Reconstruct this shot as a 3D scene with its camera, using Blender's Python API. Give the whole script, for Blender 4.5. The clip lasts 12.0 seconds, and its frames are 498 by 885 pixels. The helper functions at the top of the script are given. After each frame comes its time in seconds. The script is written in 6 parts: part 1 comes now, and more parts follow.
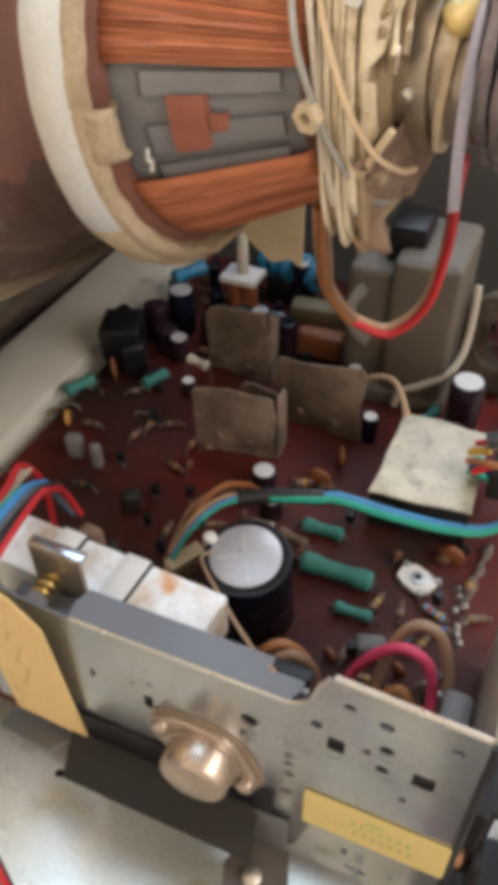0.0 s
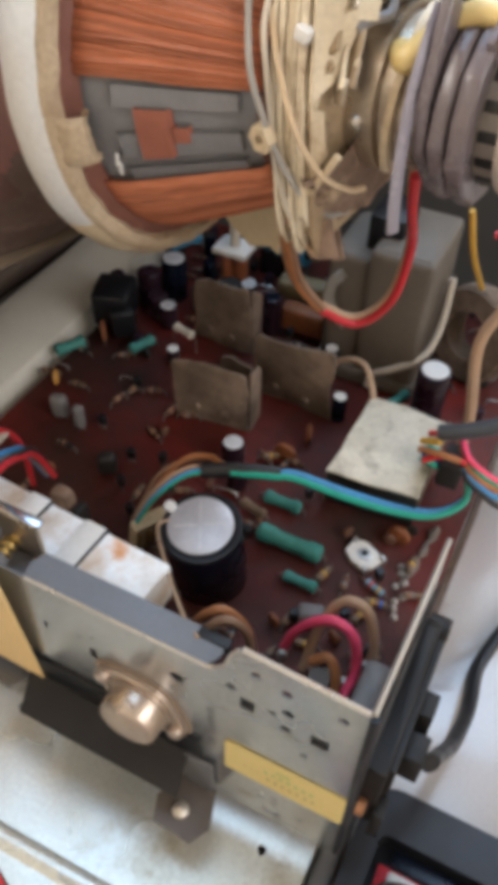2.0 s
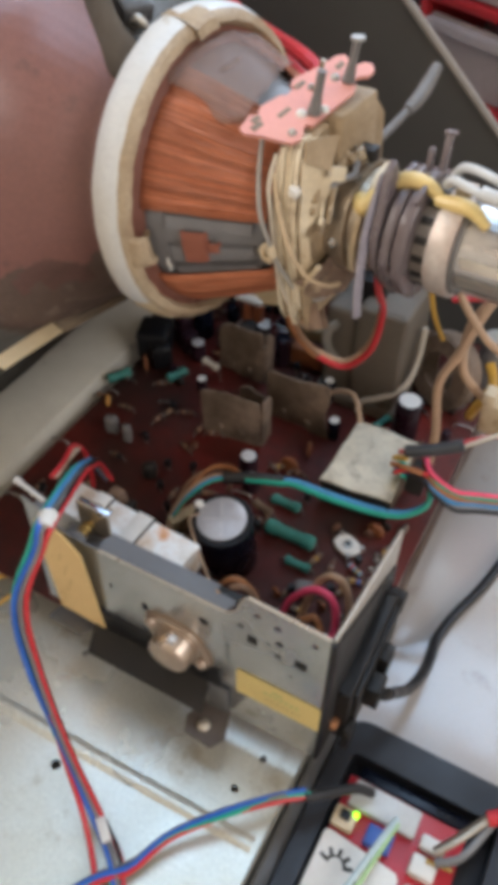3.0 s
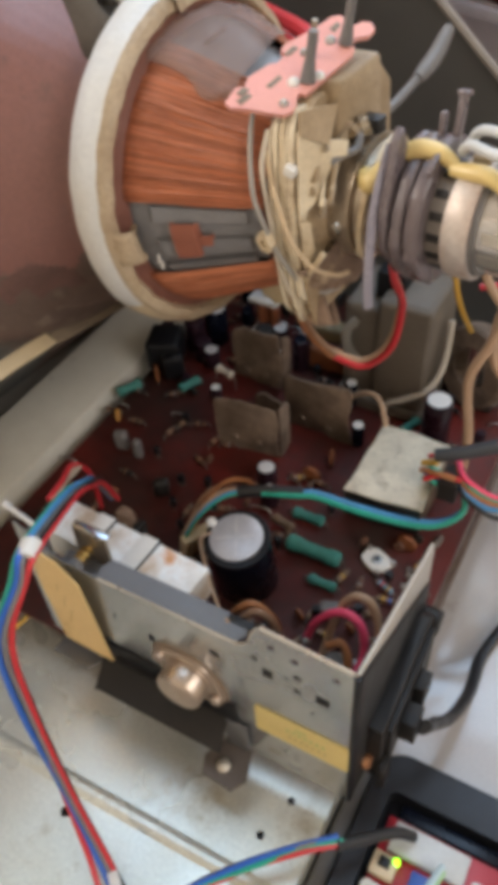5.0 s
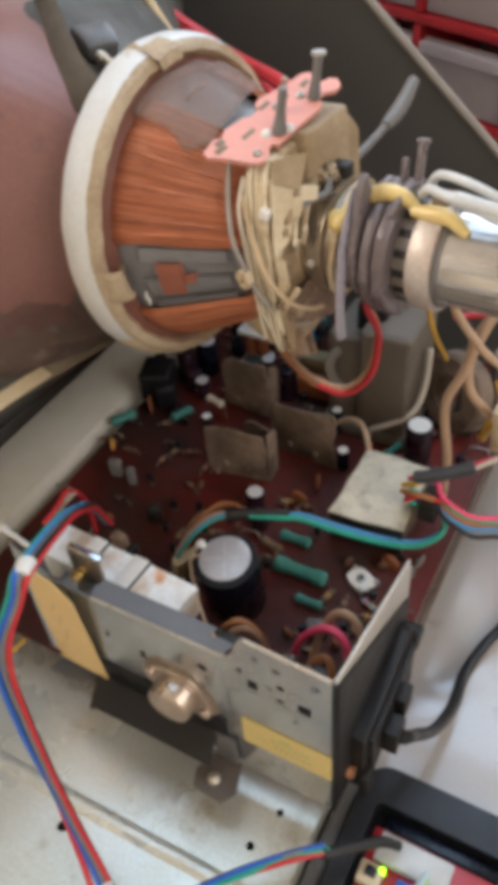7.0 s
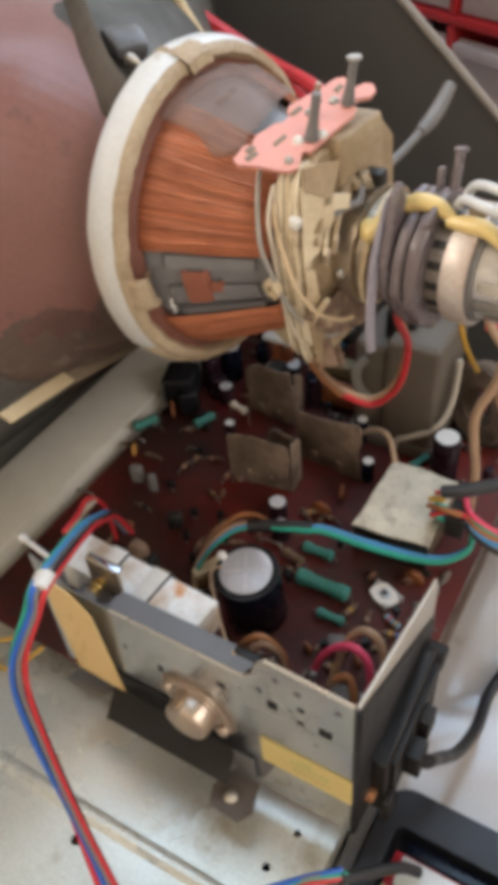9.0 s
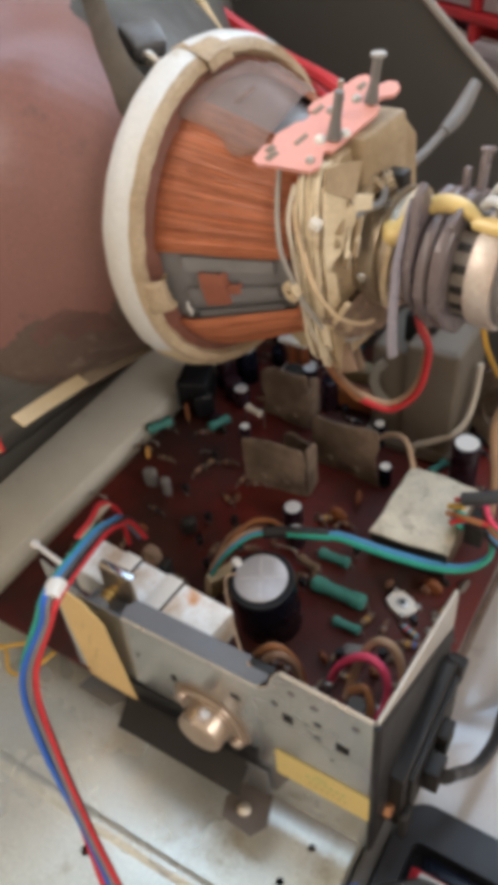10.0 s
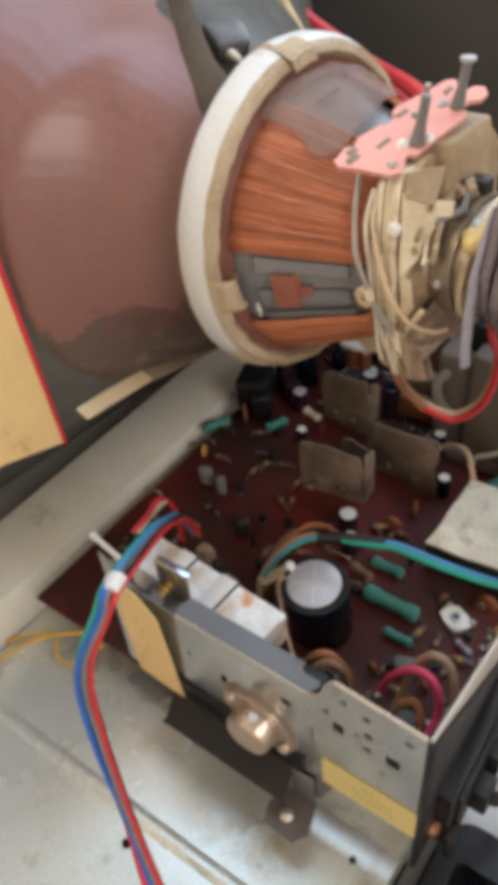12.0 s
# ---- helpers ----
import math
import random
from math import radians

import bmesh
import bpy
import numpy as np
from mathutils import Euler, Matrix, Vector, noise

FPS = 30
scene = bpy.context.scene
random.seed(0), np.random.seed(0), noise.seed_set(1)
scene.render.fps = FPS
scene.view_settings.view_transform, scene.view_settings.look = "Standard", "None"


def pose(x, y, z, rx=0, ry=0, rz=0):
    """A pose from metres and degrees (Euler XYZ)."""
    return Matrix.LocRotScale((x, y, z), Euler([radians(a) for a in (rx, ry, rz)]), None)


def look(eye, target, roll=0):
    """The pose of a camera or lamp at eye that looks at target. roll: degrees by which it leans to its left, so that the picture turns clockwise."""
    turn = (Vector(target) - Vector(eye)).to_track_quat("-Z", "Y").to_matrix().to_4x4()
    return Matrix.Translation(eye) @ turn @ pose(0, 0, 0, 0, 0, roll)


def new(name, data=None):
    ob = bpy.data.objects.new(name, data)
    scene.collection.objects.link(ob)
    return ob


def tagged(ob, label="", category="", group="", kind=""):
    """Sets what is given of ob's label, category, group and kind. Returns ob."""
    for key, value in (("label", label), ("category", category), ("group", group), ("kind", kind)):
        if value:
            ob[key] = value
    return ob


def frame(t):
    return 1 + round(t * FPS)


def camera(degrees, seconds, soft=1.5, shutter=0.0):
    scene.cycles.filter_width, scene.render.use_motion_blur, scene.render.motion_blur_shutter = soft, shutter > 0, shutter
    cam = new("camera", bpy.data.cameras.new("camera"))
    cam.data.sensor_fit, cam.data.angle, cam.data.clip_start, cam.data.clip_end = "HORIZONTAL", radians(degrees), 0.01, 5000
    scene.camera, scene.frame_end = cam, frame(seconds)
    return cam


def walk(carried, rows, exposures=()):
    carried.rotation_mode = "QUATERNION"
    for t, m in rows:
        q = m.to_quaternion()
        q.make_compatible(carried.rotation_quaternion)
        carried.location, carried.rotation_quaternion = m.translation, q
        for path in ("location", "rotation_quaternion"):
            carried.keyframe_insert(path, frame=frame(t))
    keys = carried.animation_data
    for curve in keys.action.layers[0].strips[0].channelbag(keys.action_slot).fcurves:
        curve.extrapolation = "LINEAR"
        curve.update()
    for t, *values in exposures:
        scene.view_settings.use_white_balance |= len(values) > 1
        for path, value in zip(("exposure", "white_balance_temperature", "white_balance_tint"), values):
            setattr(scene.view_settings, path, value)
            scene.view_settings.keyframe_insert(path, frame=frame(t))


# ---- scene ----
cam = camera(35.5, 12.0, soft=8.6)
# seconds, eye in metres, turn in degrees
PATH = [
    (0.0, -0.0154, -0.0931, 0.2816, 47.93, 0.80, 23.35),
    (0.5, -0.0142, -0.0937, 0.2804, 47.77, 0.25, 23.05),
    (1.0, 0.0162, -0.0878, 0.2979, 48.31, 0.31, 23.47),
    (1.5, 0.0216, -0.0933, 0.3124, 49.01, -0.18, 24.83),
    (2.0, 0.0066, -0.0899, 0.3065, 43.81, -1.12, 26.88),
    (2.5, 0.0190, -0.1355, 0.3474, 41.77, -1.55, 28.17),
    (3.0, 0.0410, -0.1472, 0.3825, 44.24, -0.55, 28.65),
    (5.0, 0.0413, -0.1212, 0.3591, 45.03, 3.23, 28.93),
    (5.5, 0.0436, -0.1237, 0.3610, 45.40, 3.55, 28.13),
    (6.0, 0.0529, -0.1200, 0.3623, 46.22, 3.86, 27.50),
    (6.5, 0.0546, -0.1275, 0.3688, 46.86, 3.79, 27.80),
    (7.0, 0.0556, -0.1308, 0.3698, 47.25, 3.87, 28.42),
    (9.0, 0.0497, -0.1235, 0.3687, 47.35, 4.07, 30.32),
    (9.5, 0.0427, -0.1183, 0.3634, 47.38, 4.16, 30.84),
    (10.0, 0.0444, -0.1187, 0.3659, 47.41, 4.33, 31.30),
    (10.5, 0.0432, -0.1131, 0.3652, 47.48, 4.32, 31.89),
    (11.0, 0.0441, -0.1033, 0.3648, 47.48, 4.38, 32.61),
    (11.5, 0.0400, -0.1085, 0.3613, 47.56, 4.46, 34.08),
    (12.0, 0.0378, -0.1208, 0.3657, 47.81, 4.43, 35.83),
]
walk(cam, [(t, pose(x, y, z, rx, ry, rz)) for t, x, y, z, rx, ry, rz in PATH],
     [(0.0, 0.78, 6400, 10), (1.0, 0.68, 6100, 10), (1.6, 0.62, 6050, 10), (2.0, 0.68, 6050, 10), (2.5, 0.53, 6080, 10), (3.2, 0.37, 6080, 10), (5.0, 0.39, 6320, 10), (6.5, 0.4, 6320, 10), (9.0, 0.46, 6450, 10), (12.0, 0.52, 6350, 10)])

# ---- light ----
world = bpy.data.worlds.new("world")
scene.world = world
world.use_nodes = True
wn = world.node_tree
sky = wn.nodes.new("ShaderNodeTexSky")
sky.sky_type, sky.sun_disc = "NISHITA", False
sky.sun_elevation, sky.sun_rotation = radians(50), radians(20)
wn.nodes["Background"].inputs[1].default_value = 0.12
wn.links.new(sky.outputs[0], wn.nodes["Background"].inputs[0])


def window_lamp(name, at, target, w, h, power, colour):
    lamp = bpy.data.lights.new(name, "AREA")
    lamp.shape, lamp.size, lamp.size_y, lamp.energy, lamp.color = "RECTANGLE", w, h, power, colour
    ob = new(name, lamp)
    ob.matrix_world = look(at, target)
    return ob


window_lamp("window_light_far", (0.0, 1.86, 1.45), (0.0, 0.2, 0.1), 1.5, 1.1, 16, (0.78, 0.89, 1.0))
window_lamp("skylight", (-0.25, 0.45, 1.83), (-0.25, 0.45, 0.0), 1.1, 0.9, 8, (0.58, 0.79, 1.0))
window_lamp("skylight_small", (0.1, 1.2, 1.83), (0.1, 1.2, 0.0), 0.5, 0.42, 3.4, (0.5, 0.74, 1.0))
window_lamp("window_light_side", (-1.96, -1.0, 1.4), (-0.1, 0.0, 0.1), 1.5, 1.1, 78, (1.0, 0.89, 0.78))
# Added fill from the right for bench and bracket; no source is known there.
window_lamp("fill_light_right", (1.96, -0.5, 1.45), (0.0, 0.0, 0.0), 1.5, 1.1, 24, (1.0, 0.92, 0.84))

# ---- materials ----
MATS = {}


def mat(name, colour, rough=0.6, metal=0.0, var=0.25, scale=60.0, fine=600.0, bump=0.15, depth=0.0004, tint=None,
        stretch=None, spots=0.0, spot_colour=(0.1, 0.06, 0.03), spot_scale=25.0, coat=0.0, trans=0.0, alpha=1.0, rand=0.0, soft_tint=0.5, island=0.0, spec=0.5, wave=0.0, wave_scale=30.0):
    """A procedural surface: base colour with blotches at two scales, stains, roughness wear and a fine relief."""
    if name in MATS:
        return MATS[name]
    m = bpy.data.materials.new(name)
    m.use_nodes = True
    nt = m.node_tree
    N, L = nt.nodes, nt.links
    b = N["Principled BSDF"]
    co = N.new("ShaderNodeTexCoord")
    src = co.outputs["Object"]
    if stretch:
        mp = N.new("ShaderNodeMapping")
        mp.inputs["Scale"].default_value = stretch
        L.new(src, mp.inputs[0])
        src = mp.outputs[0]

    def noisy(s, detail, rough_=0.6):
        n = N.new("ShaderNodeTexNoise")
        n.inputs["Scale"].default_value, n.inputs["Detail"].default_value, n.inputs["Roughness"].default_value = s, detail, rough_
        L.new(src, n.inputs["Vector"])
        return n.outputs["Fac"]

    def mix(kind, fac, a, c):
        x = N.new("ShaderNodeMix")
        x.data_type, x.blend_type = "RGBA", kind
        for sock, v in ((x.inputs[0], fac), (x.inputs[6], a), (x.inputs[7], c)):
            if hasattr(v, "links"):
                L.new(v, sock)
            else:
                sock.default_value = v if isinstance(v, float) else (*v, 1)
        return x.outputs[2]

    def ramp(v, lo, hi, a=0.0, c=1.0):
        r = N.new("ShaderNodeMapRange")
        r.inputs[1].default_value, r.inputs[2].default_value, r.inputs[3].default_value, r.inputs[4].default_value = lo, hi, a, c
        L.new(v, r.inputs[0])
        return r.outputs[0]

    big, small = noisy(scale, 4), noisy(fine, 3)
    second = tint or tuple(c * 0.45 for c in colour)
    col = mix("MIX", ramp(big, 0.35, 0.72, 0.0, var * 2 * soft_tint), colour, second)
    col = mix("MULTIPLY", min(1.0, var * 0.7), col, mix("MIX", ramp(small, 0.3, 0.7), (0.55, 0.55, 0.55), (1.0, 1.0, 1.0)))
    if spots:
        col = mix("MIX", ramp(noisy(spot_scale, 6, 0.7), 0.62 - spots * 0.25, 0.72, 0.0, 0.85), col, spot_colour)
    if rand:
        info = N.new("ShaderNodeObjectInfo")
        col = mix("MULTIPLY", rand, col, mix("MIX", info.outputs["Random"], (0.4, 0.4, 0.4), (1.0, 1.0, 1.0)))
    if island:
        geo = N.new("ShaderNodeNewGeometry")
        col = mix("MULTIPLY", island, col, mix("MIX", geo.outputs["Random Per Island"], (0.3, 0.3, 0.3), (1.0, 1.0, 1.0)))
    L.new(col, b.inputs["Base Color"])
    L.new(ramp(big, 0.3, 0.7, max(0.03, rough - 0.12), min(1.0, rough + 0.12)), b.inputs["Roughness"])
    b.inputs["Metallic"].default_value = metal
    b.inputs["Specular IOR Level"].default_value = spec
    b.inputs["Coat Weight"].default_value = coat
    b.inputs["Transmission Weight"].default_value = trans
    b.inputs["Alpha"].default_value = alpha
    if bump:
        bp = N.new("ShaderNodeBump")
        bp.inputs["Strength"].default_value, bp.inputs["Distance"].default_value = bump, depth
        L.new(small, bp.inputs["Height"])
        L.new(bp.outputs[0], b.inputs["Normal"])
        if wave:
            bw = N.new("ShaderNodeBump")
            bw.inputs["Strength"].default_value, bw.inputs["Distance"].default_value = wave, 0.004
            L.new(noisy(wave_scale, 2), bw.inputs["Height"])
            L.new(bw.outputs[0], bp.inputs["Normal"])
    MATS[name] = m
    return m


def glow(name, colour, strength):
    m = bpy.data.materials.new(name)
    m.use_nodes = True
    b = m.node_tree.nodes["Principled BSDF"]
    b.inputs["Base Color"].default_value = (*colour, 1)
    b.inputs["Emission Color"].default_value = (*colour, 1)
    b.inputs["Emission Strength"].default_value = strength
    return m


# ---- builders ----
I4 = Matrix.Identity(4)


def mm(*v):
    return Vector(v) / 1000


def thing(name, at, label, category, group="", kind=""):
    """An Empty at the base of a thing; at in millimetres."""
    ob = new(name)
    ob.empty_display_size = 0.01
    ob.location = mm(*at)
    return tagged(ob, label, category, group, kind)


def origin_of(ob):
    p = Vector(ob.location)
    while ob.parent:
        ob = ob.parent
        p += Vector(ob.location)
    return p


def finish(bm, name, material, smooth=40):
    me = bpy.data.meshes.new(name)
    bmesh.ops.recalc_face_normals(bm, faces=bm.faces)
    bm.to_mesh(me)
    bm.free()
    for m in material if isinstance(material, (list, tuple)) else [material]:
        me.materials.append(m)
    if smooth:
        me.polygons.foreach_set("use_smooth", [True] * len(me.polygons))
        me.set_sharp_from_angle(angle=radians(smooth))
    return me


def part(name, bm, material, parent, label="", smooth=40):
    """Links a bmesh in world metres as one mesh under a thing or a part."""
    at = origin_of(parent)
    bmesh.ops.translate(bm, vec=-at, verts=bm.verts)
    ob = new(name, finish(bm, name, material, smooth))
    ob.parent = parent
    return tagged(ob, label)


def solo(name, bm, material, label, category, group="", kind="", at=(0, 0, 0), smooth=40):
    """A thing of one mesh."""
    bmesh.ops.translate(bm, vec=-mm(*at), verts=bm.verts)
    ob = new(name, finish(bm, name, material, smooth))
    ob.location = mm(*at)
    return tagged(ob, label, category, group, kind)


def box(x0, y0, z0, x1, y1, z1, bevel=0.0, m=I4, bm=None, seg=2):
    """A block between two corners in millimetres, with rounded edges."""
    own = bmesh.new()
    bmesh.ops.create_cube(own, size=1.0)
    bmesh.ops.transform(own, verts=own.verts, matrix=Matrix.Translation(mm((x0 + x1) / 2, (y0 + y1) / 2, (z0 + z1) / 2)) @ Matrix.Diagonal((abs(x1 - x0) / 1000, abs(y1 - y0) / 1000, abs(z1 - z0) / 1000, 1)))
    if bevel:
        bmesh.ops.bevel(own, geom=own.edges[:], offset=bevel / 1000, segments=seg, affect="EDGES", profile=0.5)
    bmesh.ops.transform(own, verts=own.verts, matrix=m)
    return join(bm, own)


def join(bm, own):
    if bm is None:
        return own
    me = bpy.data.meshes.new("tmp")
    own.to_mesh(me)
    own.free()
    bm.from_mesh(me)
    bpy.data.meshes.remove(me)
    return bm


def lathe(profile, m=I4, n=32, bm=None, arc=(0, 360), wob=None):
    """Turns a profile of (along, radius) in millimetres about the x axis of m; arc in degrees from -y towards up."""
    own = bmesh.new()
    full = abs(arc[1] - arc[0]) >= 360
    k = n if full else n + 1
    rows_ = []
    for i in range(k):
        a = radians(arc[0] + (arc[1] - arc[0]) * i / n)
        ring = []
        for j, (u, r) in enumerate(profile):
            rr = r + (wob(i, j) if wob else 0.0)
            ring.append(own.verts.new(m @ mm(u, -rr * math.cos(a), rr * math.sin(a))))
        rows_.append(ring)
    for i in range(n):
        a, b = rows_[i], rows_[(i + 1) % k]
        for j in range(len(profile) - 1):
            own.faces.new((a[j], a[j + 1], b[j + 1], b[j]))
    bmesh.ops.remove_doubles(own, verts=own.verts, dist=1e-6)
    return join(bm, own)


def upright(x, y, z, lean=0.0, turn=0.0):
    """A matrix whose x axis points up from (x, y, z) mm."""
    return pose(x / 1000, y / 1000, z / 1000, 0, -90 + lean, turn)


def can(x, y, z0, z1, r, bevel=1.0, n=28, lean=0.0, turn=0.0, bm=None):
    """A standing cylinder with rounded rims."""
    h = z1 - z0
    p = [(0, 0.01), (0, r - bevel * 0.6), (bevel * 0.6, r), (h - bevel, r), (h - bevel * 0.3, r - bevel * 0.3), (h, r - bevel), (h, 0.01)]
    return lathe(p, upright(x, y, z0, lean, turn), n, bm)


def smoothed(points, steps=6):
    """Catmull-Rom through points in millimetres."""
    p = [Vector(q) for q in points]
    p = [2 * p[0] - p[1]] + p + [2 * p[-1] - p[-2]]
    out = []
    for i in range(1, len(p) - 2):
        a, b, c, d = p[i - 1:i + 3]
        for s in range(steps):
            t = s / steps
            out.append(0.5 * ((2 * b) + (c - a) * t + (2 * a - 5 * b + 4 * c - d) * t * t + (3 * b - 3 * c + d - a) * t ** 3))
    out.append(p[-2])
    return out


def tube(points, r, n=8, steps=6, bm=None, flat=1.0, taper=None):
    """A wire along smoothed points; all in millimetres."""
    own = bmesh.new()
    line = smoothed(points, steps) if len(points) > 2 and steps > 1 else [Vector(q) for q in points]
    side = None
    rings = []
    for i, q in enumerate(line):
        way = (line[min(i + 1, len(line) - 1)] - line[max(i - 1, 0)]).normalized()
        if side is None:
            side = way.orthogonal().normalized()
        side = (side - way * side.dot(way)).normalized()
        up_ = way.cross(side)
        rr = r * (taper(i / max(1, len(line) - 1)) if taper else 1.0)
        rings.append([own.verts.new((q + rr * (side * math.cos(2 * math.pi * k / n) + flat * up_ * math.sin(2 * math.pi * k / n))) / 1000) for k in range(n)])
    for a, b in zip(rings, rings[1:]):
        for k in range(n):
            own.faces.new((a[k], a[(k + 1) % n], b[(k + 1) % n], b[k]))
    own.faces.new(rings[0])
    own.faces.new(rings[-1][::-1])
    return join(bm, own)


def slab(outline, thick, m=I4, bevel=0.0, bm=None):
    """A plate from an outline (a, b) in millimetres in the xy plane of m, thick along its z."""
    own = bmesh.new()
    f = own.faces.new([own.verts.new(mm(a, b, 0)) for a, b in outline])
    ext = bmesh.ops.extrude_face_region(own, geom=[f])
    bmesh.ops.translate(own, vec=mm(0, 0, thick), verts=[g for g in ext["geom"] if isinstance(g, bmesh.types.BMVert)])
    if bevel:
        bmesh.ops.bevel(own, geom=own.edges[:], offset=bevel / 1000, segments=1, affect="EDGES")
    bmesh.ops.transform(own, verts=own.verts, matrix=m)
    return join(bm, own)


def dented(bm, amount, scale, cuts=0):
    """Uneven surface: pushes the vertices about by a smooth noise; amount in millimetres."""
    if cuts:
        bmesh.ops.subdivide_edges(bm, edges=bm.edges[:], cuts=cuts, use_grid_fill=True)
    for v in bm.verts:
        v.co += noise.noise_vector(v.co * scale) * amount / 1000
    return bm

from mathutils.geometry import delaunay_2d_cdt

# ---- surfaces ----
BEIGE = mat("beige_plastic", (0.78, 0.75, 0.66), 0.5, var=0.3, scale=14, tint=(0.3, 0.27, 0.21), spots=0.12, spot_colour=(0.2, 0.15, 0.1))
PLATE = mat("galvanised_plate", (0.76, 0.77, 0.72), 0.3, 0.5, var=0.6, scale=9, tint=(0.56, 0.52, 0.37), spots=0.15, spot_colour=(0.34, 0.27, 0.16), bump=0.06)
STEEL = mat("zinc_steel", (0.62, 0.65, 0.69), 0.24, 0.85, var=0.8, scale=9, tint=(0.36, 0.355, 0.32), spots=0.12, spot_colour=(0.24, 0.22, 0.19), spot_scale=40, bump=0.06)
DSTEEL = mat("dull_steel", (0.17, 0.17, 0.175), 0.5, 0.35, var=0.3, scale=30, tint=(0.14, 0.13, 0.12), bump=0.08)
BRIGHT = mat("bright_metal", (0.66, 0.62, 0.55), 0.34, 0.8, var=0.3, scale=60, tint=(0.42, 0.36, 0.28))
TARNISH = mat("tarnished_band", (0.5, 0.43, 0.34), 0.35, 0.75, var=0.5, scale=45, tint=(0.24, 0.16, 0.09), spots=0.2, spot_colour=(0.13, 0.08, 0.05))
TABLE = mat("grey_laminate", (0.5, 0.455, 0.42), 0.13, wave=0.05, wave_scale=22, var=0.3, scale=7, tint=(0.33, 0.31, 0.28), spots=0.1, spot_colour=(0.3, 0.25, 0.2), bump=0.03)
BOARD = mat("brown_board", (0.18, 0.016, 0.01), 0.6, spec=0.35, var=1.0, scale=10, tint=(0.022, 0.01, 0.008), spots=0.8, spot_colour=(0.028, 0.017, 0.013), spot_scale=22, bump=0.4, depth=0.001)
CREAM = mat("aged_cream_plastic", (0.74, 0.63, 0.45), 0.5, var=0.6, scale=22, tint=(0.4, 0.26, 0.11), spots=0.34, spot_colour=(0.24, 0.15, 0.07), spot_scale=40)
DIRTY = mat("dirty_cream_plastic", (0.42, 0.31, 0.19), 0.65, var=0.7, scale=45, tint=(0.24, 0.16, 0.08), spots=0.3, spot_colour=(0.14, 0.09, 0.05), spot_scale=60)
COPPER = mat("copper_wire", (0.68, 0.245, 0.12), 0.4, 0.35, var=0.5, scale=90, fine=900, tint=(0.36, 0.1, 0.04), stretch=(0.25, 3, 3), bump=0.4, island=0.75)
FERRITE = mat("grey_core", (0.2, 0.195, 0.2), 0.4, var=0.35, scale=50, tint=(0.09, 0.08, 0.08))
BRICKRED = mat("red_brown_card", (0.3, 0.1, 0.06), 0.65, var=0.3, scale=80)
SHEET = mat("clear_dusty_film", (0.37, 0.255, 0.215), 0.55, var=0.7, scale=45, tint=(0.22, 0.14, 0.11), alpha=0.52, spec=0.25)
FUNNEL = mat("brown_funnel_coat", (0.25, 0.115, 0.097), 0.4, var=0.5, scale=9, tint=(0.17, 0.085, 0.072), bump=0.03, spots=0.08, spot_colour=(0.09, 0.06, 0.05), wave=0.5, wave_scale=9)
BLACK = mat("black_plastic", (0.01, 0.01, 0.012), 0.4, spec=0.3, var=0.3, scale=30)
MATTBLACK = mat("dusty_black", (0.015, 0.014, 0.014), 0.5, spec=0.3, var=0.6, scale=35, tint=(0.045, 0.038, 0.032))
NAVY = mat("dark_blue_sleeve", (0.005, 0.007, 0.016), 0.25, spec=0.3, var=0.3, scale=40)
PURPLE = mat("dark_purple_sleeve", (0.025, 0.01, 0.017), 0.33, spec=0.35, var=0.3, scale=60)
ALU = mat("brushed_aluminium", (0.74, 0.73, 0.72), 0.4, 0.5, var=0.25, scale=90, tint=(0.5, 0.48, 0.46))
WHITE = mat("white_ceramic", (0.86, 0.89, 0.9), 0.45, var=0.3, scale=20, tint=(0.66, 0.58, 0.42), spots=0.62, spot_colour=(0.52, 0.27, 0.09), spot_scale=34)
WPLAST = mat("white_plastic", (0.75, 0.73, 0.69), 0.45, var=0.25, scale=50)
GREY = mat("grey_housing", (0.165, 0.138, 0.108), 0.55, var=0.45, scale=25, tint=(0.13, 0.105, 0.08), spots=0.12)
LGREY = mat("light_grey_housing", (0.42, 0.4, 0.36), 0.5, var=0.3, scale=30)
DUSTY = mat("dusty_metal", (0.28, 0.2, 0.145), 0.85, 0.0, var=1.0, scale=38, tint=(0.08, 0.055, 0.036), spots=0.4, spot_colour=(0.045, 0.03, 0.02), spot_scale=60)
SHIELD = mat("stained_shield", (0.72, 0.65, 0.5), 0.55, 0.2, var=0.6, scale=30, tint=(0.36, 0.31, 0.24), spots=0.45, spot_colour=(0.24, 0.2, 0.15), spot_scale=85)
TEAL = mat("teal_lacquer", (0.07, 0.34, 0.29), 0.55, var=0.6, scale=60, tint=(0.03, 0.13, 0.11), rand=0.6)
ORANGE = mat("orange_ceramic", (0.3, 0.1, 0.035), 0.55, var=0.6, scale=80, rand=0.4)
BLUEC = mat("blue_lacquer", (0.03, 0.22, 0.38), 0.4, var=0.4, scale=60)
TAN = mat("tan_lacquer", (0.24, 0.16, 0.1), 0.6, var=0.6, scale=80, rand=0.5)
PAPER = mat("yellow_paper", (0.86, 0.61, 0.28), 0.75, var=0.3, scale=25, tint=(0.62, 0.42, 0.2), spots=0.06, spot_colour=(0.5, 0.3, 0.12))
PAPER2 = mat("pale_yellow_label", (0.72, 0.57, 0.22), 0.6, var=0.22, scale=30, tint=(0.64, 0.5, 0.22))
